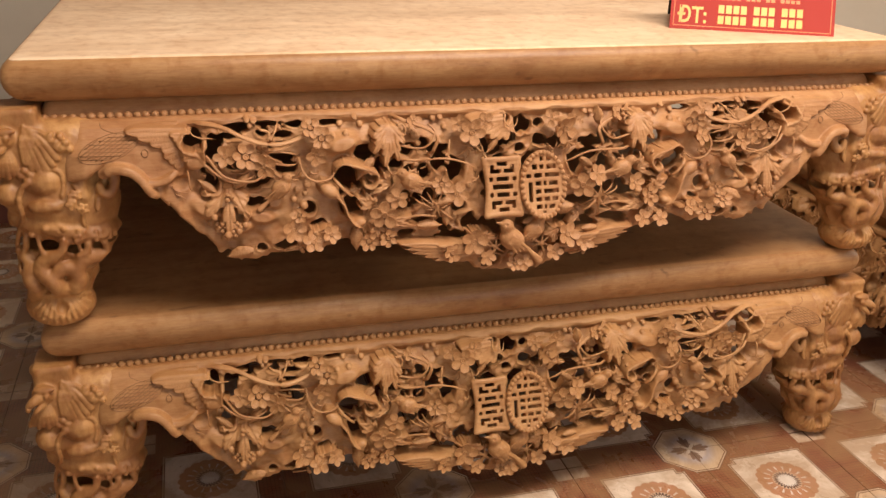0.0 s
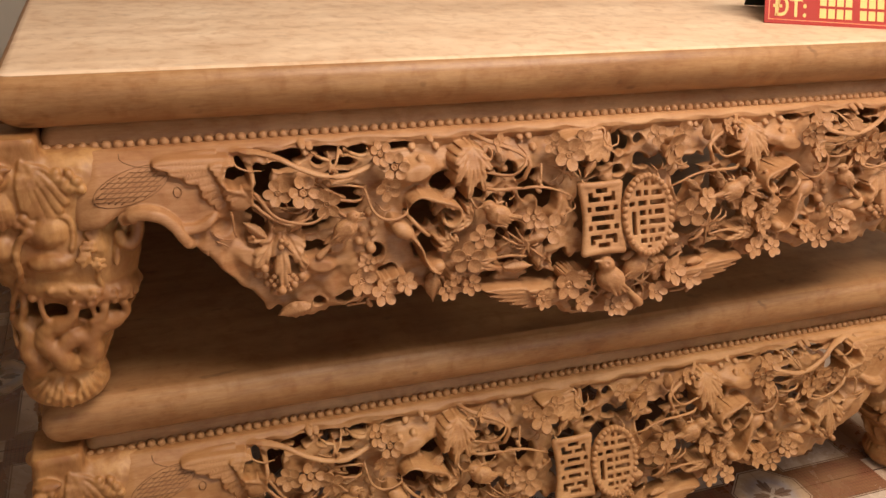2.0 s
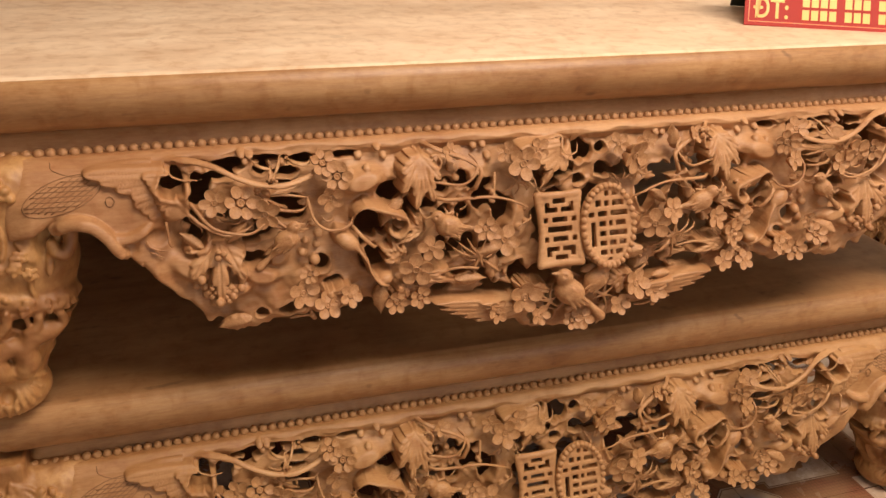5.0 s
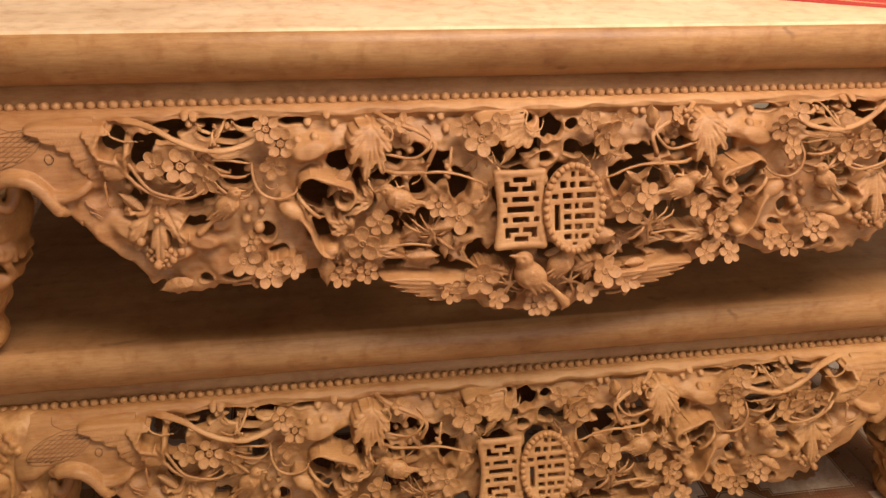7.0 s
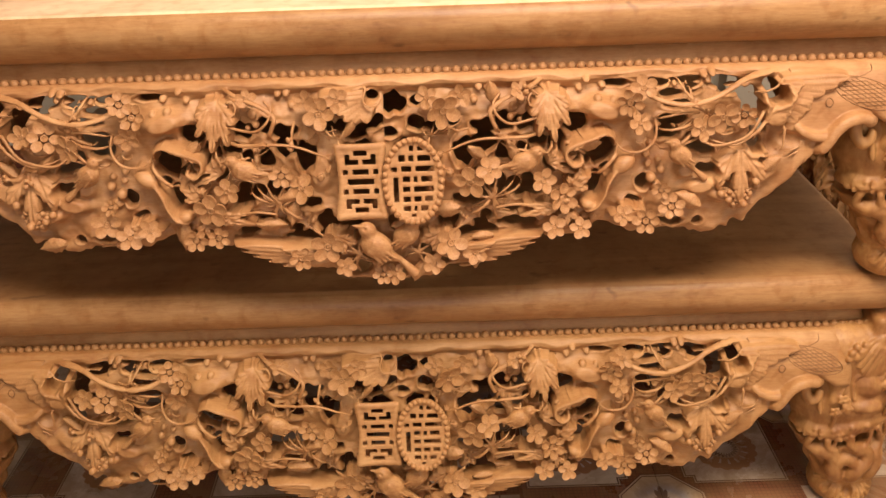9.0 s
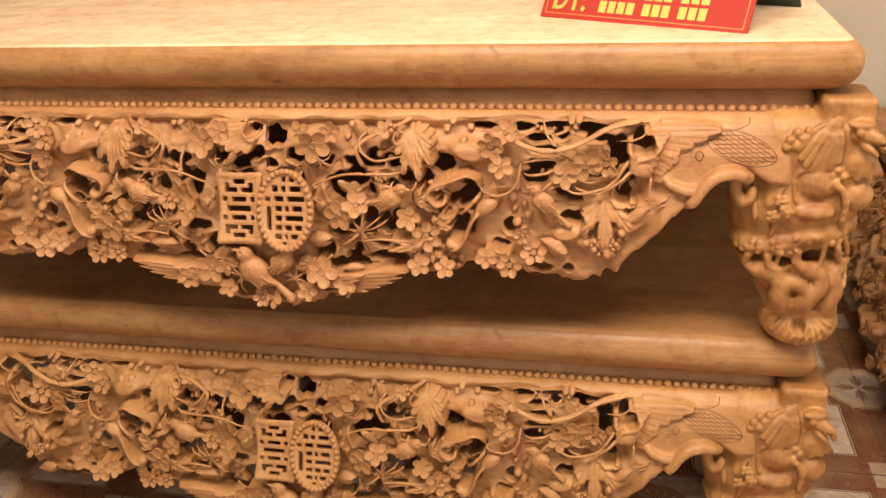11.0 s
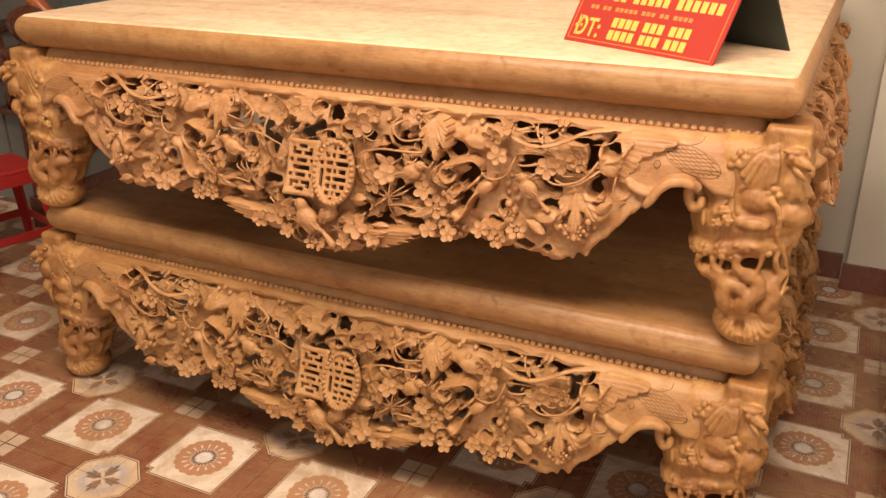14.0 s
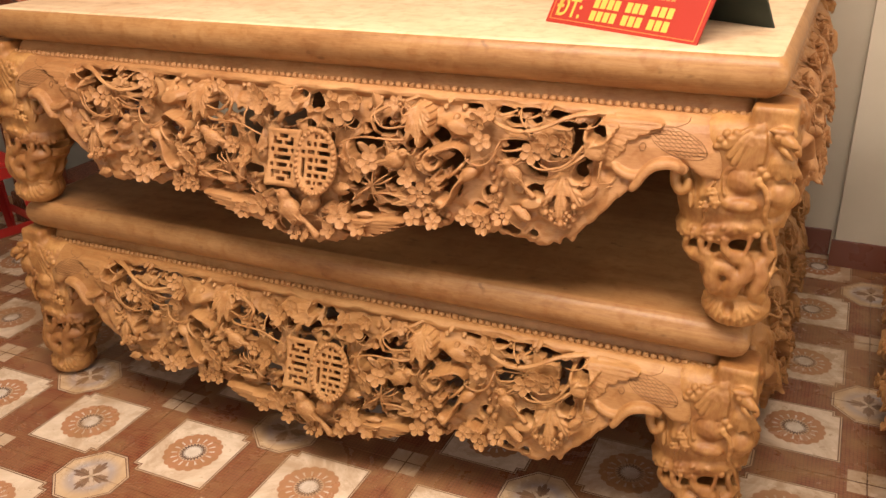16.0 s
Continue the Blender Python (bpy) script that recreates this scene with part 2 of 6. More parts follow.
tile_glaze = glazed_tile()


def plain(name, colour, rough, spec=0.5, bump=0.06, scale=40, vary=0.15, metal=0.0):
    n = Nodes(name)
    pos = n.coords()
    low = tuple(c * (1 - vary) for c in colour)
    c = n.mix(n.noise(pos, 6, 5, 0.6), low, colour)
    n.bump(n.noise(pos, scale, 3), bump, 0.001)
    return n.done(c, n.m("MULTIPLY_ADD", n.noise(pos, 9, 4), 0.2, rough - 0.1), spec, metal)


grout = plain("grey_grout", (0.27, 0.19, 0.13), 0.9, 0.2)
skirting_glaze = plain("brown_skirting_tile", (0.17, 0.055, 0.032), 0.3)
red_plastic = plain("red_moulded_plastic", (0.34, 0.018, 0.014), 0.42, 0.5, 0.03)
sign_red = plain("red_printed_board", (0.34, 0.032, 0.020), 0.62, 0.2, 0.01, vary=0.06)
sign_yellow = plain("yellow_print", (0.66, 0.41, 0.08), 0.4, 0.4, 0.01, vary=0.05)
sign_green = plain("dark_green_board", (0.035, 0.045, 0.032), 0.55, 0.3)
sign_orange = plain("orange_print", (0.72, 0.20, 0.05), 0.4, 0.4, 0.01, vary=0.05)

# ---- building helpers ----
def finish(name, bm, material, parent=None, smooth=False):
    mesh = bpy.data.meshes.new(name)
    bm.to_mesh(mesh)
    bm.free()
    mesh.materials.append(material)
    if smooth:
        mesh.polygons.foreach_set("use_smooth", [True] * len(mesh.polygons))
    ob = new(name, mesh)
    ob.parent = parent
    return ob


def part(name, bm, material, parent, label="", smooth=False):
    ob = finish(name, bm, material, parent, smooth)
    return tagged(ob, label) if label else ob


def box(bm, x0, x1, y0, y1, z0, z1, bevel=0.0):
    made = bmesh.ops.create_cube(bm, size=1.0, matrix=Matrix.LocRotScale(((x0 + x1) / 2, (y0 + y1) / 2, (z0 + z1) / 2), None, (x1 - x0, y1 - y0, z1 - z0)))
    if bevel:
        edges = {e for v in made["verts"] for e in v.link_edges}
        bmesh.ops.bevel(bm, geom=list(edges), offset=bevel, segments=2, affect="EDGES", profile=0.6)
    return bm


def thing(name, label, category, where=None, group="", kind=""):
    ob = new(name)
    ob.matrix_world = where or Matrix()
    return tagged(ob, label, category, group, kind)


def structure(name, bm, material, label, category, parent=None):
    return tagged(finish(name, bm, material, parent), label, category, kind="structure")


def tube(bm, path, radii, sides=8):
    """A round bar along a path of points."""
    rings, up = [], Vector((0, 0, 1))
    pts = [Vector(p) for p in path]
    for k, p in enumerate(pts):
        ahead = (pts[min(k + 1, len(pts) - 1)] - pts[max(k - 1, 0)]).normalized()
        side = ahead.cross(up if abs(ahead.z) < 0.9 else Vector((1, 0, 0))).normalized()
        over = side.cross(ahead)
        r = radii[k] if isinstance(radii, (list, tuple)) else radii
        rings.append([bm.verts.new(p + r * (math.cos(a) * side + math.sin(a) * over)) for a in (2 * math.pi * i / sides for i in range(sides))])
    for a, b in zip(rings, rings[1:]):
        for i in range(sides):
            bm.faces.new((a[i], a[(i + 1) % sides], b[(i + 1) % sides], b[i]))
    bm.faces.new(rings[0][::-1])
    bm.faces.new(rings[-1])
    bmesh.ops.recalc_face_normals(bm, faces=bm.faces)


def lathe(bm, profile, sides=24, at=(0, 0, 0)):
    """A turned body from rows of (radius, height)."""
    rings = [[bm.verts.new((at[0] + r * math.cos(a), at[1] + r * math.sin(a), at[2] + z)) for a in (2 * math.pi * i / sides for i in range(sides))] for r, z in profile]
    for a, b in zip(rings, rings[1:]):
        for i in range(sides):
            bm.faces.new((a[i], a[(i + 1) % sides], b[(i + 1) % sides], b[i]))
    bm.faces.new(rings[0][::-1])
    bm.faces.new(rings[-1])


# ---- the room ----
WEST, EAST, SOUTH, NORTH, CEIL, FLOOR = -4.2, 4.0, -6.0, 2.04, 3.6, -0.065
TILE = 0.4107
structure("ground_slab", box(bmesh.new(), WEST - 0.2, EAST + 0.2, SOUTH - 0.2, 2.8, FLOOR - 0.15, FLOOR - 0.004), grout, "grey grout bed under the floor tiles", "floor")
structure("wall_north", box(bmesh.new(), -0.4, EAST + 0.15, NORTH, NORTH + 0.15, FLOOR - 0.1, CEIL), wall_paint, "cream painted wall with a brown tile skirting", "wall")
structure("wall_north_recess", box(bmesh.new(), WEST - 0.15, -0.4, 2.52, 2.67, FLOOR - 0.1, CEIL), wall_paint, "cream painted wall set back beside the stairs", "wall")
structure("wall_recess_return", box(bmesh.new(), -0.4, -0.25, NORTH + 0.15, 2.52, FLOOR - 0.1, CEIL), wall_paint, "short cream painted return wall", "wall")
structure("wall_west", box(bmesh.new(), WEST - 0.15, WEST, SOUTH, 2.52, FLOOR - 0.1, CEIL), wall_paint, "cream painted side wall", "wall")
bm = bmesh.new()
box(bm, EAST, EAST + 0.15, 0.4, NORTH, FLOOR - 0.1, CEIL)
box(bm, EAST, EAST + 0.15, SOUTH, -1.6, FLOOR - 0.1, CEIL)
box(bm, EAST, EAST + 0.15, -1.6, 0.4, FLOOR - 0.1, 1.0)
box(bm, EAST, EAST + 0.15, -1.6, 0.4, 2.8, CEIL)
structure("wall_east", bm, wall_paint, "cream painted side wall with a wide opening", "wall")
bm = bmesh.new()
box(bm, WEST, -3.4, SOUTH - 0.15, SOUTH, FLOOR - 0.1, CEIL)
box(bm, 3.4, EAST, SOUTH - 0.15, SOUTH, FLOOR - 0.1, CEIL)
box(bm, -3.4, 3.4, SOUTH - 0.15, SOUTH, 3.0, CEIL)
structure("wall_south", bm, wall_paint, "cream painted front wall with a wide shop opening", "wall")
structure("ceiling", box(bmesh.new(), WEST - 0.15, EAST + 0.15, SOUTH - 0.15, 2.67, CEIL, CEIL + 0.15), ceiling_paint, "plain white painted ceiling", "ceiling")
structure("pilaster", box(bmesh.new(), 1.305, 1.90, 1.935, NORTH - 0.002, FLOOR, CEIL, 0.004), wall_paint, "cream painted wall pilaster with brown skirting", "pilaster")


def skirting(x0, x1, y):
    structure("baseboard", box(bmesh.new(), x0, x1, y - 0.012, y - 0.001, FLOOR, FLOOR + 0.118, 0.003), skirting_glaze, "dark brown glazed tile skirting along the wall", "baseboard")


skirting(-0.4, 1.290, NORTH)
skirting(1.293, 1.912, 1.935)
skirting(1.915, EAST, NORTH)
skirting(WEST, -0.4, 2.52)

# ---- carved platform tables ----
HALF, BACK = 1.100, 1.78          # half length of the flat top, and its depth


def sweep_ring(profile, x, y0, y1, corner=0.012):
    """A moulding that runs round the four sides; profile rows of (outset, height)."""
    bm = bmesh.new()
    rings = []
    for out, z in profile:
        xs, ys, ye = x + out, y0 - out, y1 + out
        ring = []
        for cx, cy, start in ((-xs, ys, 180), (xs, ys, 270), (xs, ye, 0), (-xs, ye, 90)):
            sx, sy = (1 if cx < 0 else -1), (1 if cy == ys else -1)
            for k in range(4):
                a = radians(start + 30 * k)
                ring.append(bm.verts.new((cx + sx * corner + corner * math.cos(a), cy + sy * corner + corner * math.sin(a), z)))
        rings.append(ring)
    count = len(rings[0])
    for a, b in zip(rings, rings[1:]):
        for i in range(count):
            bm.faces.new((a[i], a[(i + 1) % count], b[(i + 1) % count], b[i]))
    bm.faces.new(rings[0][::-1])
    bm.faces.new(rings[-1])
    bmesh.ops.recalc_face_normals(bm, faces=bm.faces)
    return bm


# ---- carving tools ----
def nets(field, low, step):
    """The zero surface of a solid's signed distance (inside: minus) on a grid: points and four-cornered faces."""
    inside = field < 0
    nx, ny, nz = field.shape
    total = np.zeros((nx - 1, ny - 1, nz - 1, 3))
    count = np.zeros((nx - 1, ny - 1, nz - 1))
    for axis in range(3):
        for p in (0, 1):
            for q in (0, 1):
                a, b, shift = [None] * 3, [None] * 3, [0.0] * 3
                others = [k for k in range(3) if k != axis]
                for k, o in zip(others, (p, q)):
                    a[k] = b[k] = slice(o, field.shape[k] - 1 + o)
                    shift[k] = float(o)
                a[axis], b[axis] = slice(0, -1), slice(1, None)
                fa, fb = field[tuple(a)], field[tuple(b)]
                cross = (fa < 0) != (fb < 0)
                t = np.where(cross, fa / np.where(cross, fa - fb, 1.0), 0.0)
                for k in range(3):
                    total[..., k] += cross * (t if k == axis else shift[k])
                count += cross
    used = count > 0
    index = np.full(used.shape, -1)
    index[used] = np.arange(used.sum())
    cells = np.argwhere(used)
    verts = (cells + total[used] / count[used][:, None]) * step + np.array(low)
    quads = []
    for axis in range(3):
        a, b = [slice(1, -1)] * 3, [slice(1, -1)] * 3
        a[axis], b[axis] = slice(0, -1), slice(1, None)
        sa, sb = inside[tuple(a)], inside[tuple(b)]
        for here, flip in ((sa & ~sb, False), (~sa & sb, True)):
            at = np.argwhere(here)
            at[:, [k for k in range(3) if k != axis]] += 1
            k1, k2 = [k for k in range(3) if k != axis]
            e1, e2 = np.eye(3, dtype=int)[k1], np.eye(3, dtype=int)[k2]
            ring = [at - e1 - e2, at - e2, at, at - e1]
            q = np.stack([index[tuple(r.T)] for r in ring], 1)
            quads.append(q[:, ::-1] if flip != (axis == 1) else q)
    quads = np.concatenate(quads)
    return verts, quads[(quads >= 0).all(1)]


def mesh_from(name, verts, quads, material):
    mesh = bpy.data.meshes.new(name)
    mesh.vertices.add(len(verts))
    mesh.vertices.foreach_set("co", np.asarray(verts, np.float32).ravel())
    mesh.loops.add(4 * len(quads))
    mesh.loops.foreach_set("vertex_index", np.asarray(quads, np.int32).ravel())
    mesh.polygons.add(len(quads))
    mesh.polygons.foreach_set("loop_start", np.arange(0, 4 * len(quads), 4, dtype=np.int32))
    mesh.polygons.foreach_set("use_smooth", np.ones(len(quads), bool))
    mesh.update(calc_edges=True)
    mesh.validate()
    mesh.materials.append(material)
    return mesh


class Solid:
    """A block of distances into which round forms are merged or cut."""

    def __init__(self, low, high, step):
        self.low, self.step = np.array(low, float), step
        shape = np.ceil((np.array(high) - self.low) / step).astype(int) + 1
        self.f = np.full(shape, 0.05)

    def near(self, low, high):
        a = np.clip(np.floor((np.array(low) - self.low) / self.step).astype(int), 0, self.f.shape)
        b = np.clip(np.ceil((np.array(high) - self.low) / self.step).astype(int) + 1, 0, self.f.shape)
        cut = tuple(slice(p, q) for p, q in zip(a, b))
        axes = [self.low[k] + self.step * np.arange(a[k], b[k]) for k in range(3)]
        return cut, np.meshgrid(*axes, indexing="ij", sparse=True)

    def blend(self, cut, d, soft, dig):
        f = self.f[cut]
        if dig:
            h = np.clip(0.5 - 0.5 * (f + d) / soft, 0, 1)
            self.f[cut] = f + (-d - f) * h + soft * h * (1 - h)
        else:
            h = np.clip(0.5 + 0.5 * (f - d) / soft, 0, 1)
            self.f[cut] = f + (d - f) * h - soft * h * (1 - h)

    def bar(self, p, q, r0, r1, soft=0.008, dig=False):
        p, q = np.array(p, float), np.array(q, float)
        rim = max(r0, r1) + 2 * soft + 0.012
        cut, (x, y, z) = self.near(np.minimum(p, q) - rim, np.maximum(p, q) + rim)
        d = q - p
        t = np.clip(((x - p[0]) * d[0] + (y - p[1]) * d[1] + (z - p[2]) * d[2]) / max(d @ d, 1e-9), 0, 1)
        far = np.sqrt((x - p[0] - t * d[0]) ** 2 + (y - p[1] - t * d[1]) ** 2 + (z - p[2] - t * d[2]) ** 2)
        self.blend(cut, far - (r0 + (r1 - r0) * t), soft, dig)
        return self

    def egg(self, c, r, soft=0.008, dig=False):
        c, r = np.array(c, float), np.array(r, float)
        rim = 2 * soft + 0.012
        cut, (x, y, z) = self.near(c - r - rim, c + r + rim)
        k = np.sqrt(((x - c[0]) / r[0]) ** 2 + ((y - c[1]) / r[1]) ** 2 + ((z - c[2]) / r[2]) ** 2)
        self.blend(cut, (k - 1) * r.min(), soft, dig)
        return self

    def block(self, c, half, round_off, soft=0.008, dig=False):
        c, half = np.array(c, float), np.array(half, float)
        rim = 2 * soft + 0.012
        cut, (x, y, z) = self.near(c - half - rim, c + half + rim)
        q = [np.abs(v - c[k]) - half[k] + round_off for k, v in enumerate((x, y, z))]
        far = np.sqrt(sum(np.maximum(v, 0) ** 2 for v in q)) + np.minimum(np.maximum(np.maximum(q[0], q[1]), q[2]), 0) - round_off
        self.blend(cut, far, soft, dig)
        return self

    def strand(self, path, r0, r1, soft=0.006, dig=False):
        n = len(path) - 1
        for k in range(n):
            self.bar(path[k], path[k + 1], r0 + (r1 - r0) * k / n, r0 + (r1 - r0) * (k + 1) / n, soft, dig)
        return self

    def mesh(self, name, material):
        return mesh_from(name, *nets(self.f, self.low, self.step), material)


def curve(points, per=6):
    """A smooth run through a few points."""
    pts = [np.array(p, float) for p in points]
    pts = [2 * pts[0] - pts[1], *pts, 2 * pts[-1] - pts[-2]]
    out = []
    for a, b, c, d in zip(pts, pts[1:], pts[2:], pts[3:]):
        for k in range(per):
            t = k / per
            out.append(0.5 * (2 * b + (c - a) * t + (2 * a - 5 * b + 4 * c - d) * t * t + (3 * b - a - 3 * c + d) * t**3))
    return out + [pts[-2]]


def lean(z):
    """How far behind the emblem the apron's ground lies at a depth below the top."""
    return np.interp(z, (-0.60, -0.52, -0.39, -0.35, -0.31, -0.25, -0.20, -0.165, -0.15, -0.135, -0.12), (-0.025, -0.02, -0.012, -0.005, 0.005, 0.02, 0.03, 0.050, 0.062, 0.084, 0.10)) + 0.010


def drop(x):
    """The apron's lower edge."""
    return np.interp(np.abs(x), (0, 0.06, 0.12, 0.19, 0.24, 0.285, 0.40, 0.43, 0.475, 0.50, 0.64, 0.685, 0.72, 0.75, 0.78, 0.815, 0.845, 0.862, 0.89, 0.915, 0.95, 0.985, 1.2),
                     (-0.552, -0.541, -0.526, -0.511, -0.486, -0.461, -0.452, -0.432, -0.438, -0.454, -0.458, -0.452, -0.436, -0.405, -0.369, -0.325, -0.293, -0.272, -0.232, -0.222, -0.226, -0.25, -0.30))


def wave(x, z, scale, seed):
    """Soft unevenness in a plane, about -1 to 1."""
    rng = np.random.RandomState(seed)
    out = 0
    for k in range(7):
        a, f, p = rng.uniform(0, 6.28), scale * rng.uniform(0.6, 1.7), rng.uniform(0, 6.28)
        out = out + np.sin(f * (x * math.cos(a) + z * math.sin(a)) + p + 1.3 * np.sin(0.7 * f * (z * math.cos(a) - x * math.sin(a)) + 2 * p))
    return out / 3.2
class Relief:
    """The carved face of one half of an apron: how far it stands out, and where it is pierced."""

    def __init__(self, step):
        self.step = step
        self.xs, self.zs = np.arange(-1.13, 0.0027, step), np.arange(-0.572, -0.122, step)
        self.x, self.z = np.meshgrid(self.xs, self.zs, indexing="ij")
        x, z = self.x, self.z
        self.carved = np.clip((0.80 - np.abs(x)) / 0.05, 0, 1) * np.clip((-0.143 + 0.004 * wave(x, z, 45, 12) - z) / 0.020, 0, 1)
        self.h = self.carved * (-0.015 + 0.0045 * wave(x, z, 60, 33) + 0.0012 * wave(x, z, 210, 5)) + (1 - self.carved) * 0.014
        self.edge = np.maximum(z + 0.135, (drop(x) + (0.004 * wave(x, z, 120, 4) + 0.006 * wave(x, z, 55, 14)) * (np.abs(x) < 0.82) - z) * 0.8)
        self.edge = np.maximum(self.edge, (np.abs(x) - 1.040 + 0.10 * (-0.16 - z)) * 0.9)
        self.h -= 0.018 * np.clip((np.abs(x) - 0.985) / 0.045, 0, 1) ** 1.5
        self.h -= 0.006 * np.clip(1 + self.edge / 0.012, 0, 1) ** 2 * (z < -0.16)
        self.solid = np.full(x.shape, 0.03)
        # free stems: distance from the nearest one's line in the plane, its height and its thickness
        self.far, self.high, self.thick = np.full(x.shape, 0.5), np.zeros(x.shape), np.full(x.shape, 0.001)
        self.wob = 0.16 * wave(x, z, 170, 9)

    def near(self, x0, x1, z0, z1, rim):
        i0, i1 = np.searchsorted(self.xs, (min(x0, x1) - rim, max(x0, x1) + rim))
        j0, j1 = np.searchsorted(self.zs, (min(z0, z1) - rim, max(z0, z1) + rim))
        cut = (slice(i0, i1), slice(j0, j1))
        return cut, self.x[cut], self.z[cut]

    def lay(self, cut, inner, height, fill=True):
        """Raises the face to a height where inner (metres inside the outline) is more than nothing."""
        a = np.clip(inner / (1.6 * self.step) + 0.5, 0, 1)
        h = self.h[cut]
        self.h[cut] = np.where(height > h, h + a * (height - h), h)
        if fill:
            self.solid[cut] = np.maximum(self.solid[cut], inner)
            self.edge[cut] = np.minimum(self.edge[cut], -inner)

    def flush(self, x, z, rx, rz, turn, h):
        cut, gx, gz = self.near(x, x, z, z, 2.2 * max(rx, rz))
        c, s = math.cos(radians(turn)), math.sin(radians(turn))
        k = np.hypot(((gx - x) * c + (gz - z) * s) / rx, ((gz - z) * c - (gx - x) * s) / rz)
        m = np.exp(-np.maximum(0, k - 0.45) ** 2 / 0.16)
        self.h[cut] = self.h[cut] * (1 - m) + (h + 0.008) * m

    def dent(self, x, z, rx, rz, deep):
        cut, gx, gz = self.near(x, x, z, z, 2 * max(rx, rz))
        self.h[cut] -= deep * np.exp(-np.hypot((gx - x) / rx, (gz - z) / rz) ** 4)

    def pit(self, x, z, rx, rz, turn):
        wider = 1.40 if self.step < 0.004 else 0.8
        rx, rz = wider * rx + 0.0015, wider * rz + 0.0015
        cut, gx, gz = self.near(x, x, z, z, 1.8 * max(rx, rz))
        c, s = math.cos(radians(turn)), math.sin(radians(turn))
        k = np.hypot(((gx - x) * c + (gz - z) * s) / rx, ((gz - z) * c - (gx - x) * s) / rz) + self.wob[cut]
        self.solid[cut] = np.minimum(self.solid[cut], (k - 0.92) * min(rx, rz))
        self.h[cut] += 0.004 * np.exp(-((k - 1.15) / 0.22) ** 2) - 0.006 * np.exp(-(k / 0.9) ** 4)

    def bud(self, x, z, size):
        """A free round bud."""
        cut, gx, gz = self.near(x, x, z, z, size + 0.010)
        far = np.hypot(gx - x, gz - z)
        near = far - size < self.far[cut] - self.thick[cut]
        ground = float(self.h[min(np.searchsorted(self.xs, x), len(self.xs) - 1), min(np.searchsorted(self.zs, z), len(self.zs) - 1)])
        for store, value in ((self.far, far), (self.high, ground + 0.55 * size), (self.thick, size)):
            store[cut] = np.where(near, value, store[cut])

    def egg(self, x, z, rx, rz, turn, h, top):
        if rx == rz:
            return self.bud(x, z, rx)
        cut, gx, gz = self.near(x, x, z, z, 1.2 * max(rx, rz))
        c, s = math.cos(radians(turn)), math.sin(radians(turn))
        k = np.hypot(((gx - x) * c + (gz - z) * s) / rx, ((gz - z) * c - (gx - x) * s) / rz)
        self.lay(cut, (1 - k) * min(rx, rz), h + 0.008 + top * np.sqrt(np.clip(1 - k * k, 0, 1)))

    def stem(self, points, w0, w1, h0, middle, h1, lines):
        path = curve(points, 6)
        n = len(path) - 1
        for k in range(n):
            (x0, z0), (x1, z1) = path[k], path[k + 1]
            cut, gx, gz = self.near(x0, x1, z0, z1, max(w0, w1) + 0.010)
            dx, dz = x1 - x0, z1 - z0
            length = math.hypot(dx, dz) + 1e-9
            t = np.clip(((gx - x0) * dx + (gz - z0) * dz) / length**2, 0, 1)
            side = ((gx - x0) * dz - (gz - z0) * dx) / length
            far = np.hypot(gx - x0 - t * dx, gz - z0 - t * dz)
            u = (k + t) / n
            w = w0 + (w1 - w0) * u
            high = np.interp(u, (0, 0.10, 0.32, 0.70, 0.90, 1), (h0 - 0.018, h0, middle, middle, h1, h1 - 0.018)) + 0.008 - 0.3 * w
            if lines:
                w = w * (1 - 0.10 * np.cos(2 * math.pi * lines * side / (2 * w)))
            if max(w0, w1) > 0.0050:
                # a broad fold, carved from the ground
                self.lay(cut, w - far, high + 0.9 * w * np.sqrt(np.clip(1 - (far / w) ** 2, 0, 1)))
                continue
            near = far - w < self.far[cut] - self.thick[cut]
            for store, value in ((self.far, far), (self.high, high), (self.thick, w)):
                store[cut] = np.where(near, value, store[cut])

    def along(self, p, q, rim):
        cut, gx, gz = self.near(p[0], q[0], p[1], q[1], rim)
        dx, dz = q[0] - p[0], q[1] - p[1]
        length = math.hypot(dx, dz)
        return cut, ((gx - p[0]) * dx + (gz - p[1]) * dz) / length**2, ((gx - p[0]) * dz - (gz - p[1]) * dx) / length, length

    def feather(self, p, q, w, h):
        cut, t, u, length = self.along(p, q, w)
        half = w * np.sqrt(np.clip(1 - np.clip((t - 0.62) / 0.38, 0, 1) ** 2.2, 0, 1)) * np.where(t < 0, 0, 1)
        inner = np.minimum(half - np.abs(u), (1 - t) * length)
        k = np.clip(np.abs(u) / np.maximum(half, 1e-4), 0, 1)
        high = h + 0.006 + 0.004 * t * t + 0.0014 * (1 - k * k) + 0.0022 * np.clip(u / w, -1, 1) - 0.0018 * np.exp(-(u / 0.0014) ** 2) - 0.0009 * np.cos((t * length + 0.8 * np.abs(u)) / 0.0055 * 6.28) * (np.abs(u) > 0.002)
        self.lay(cut, inner, high)

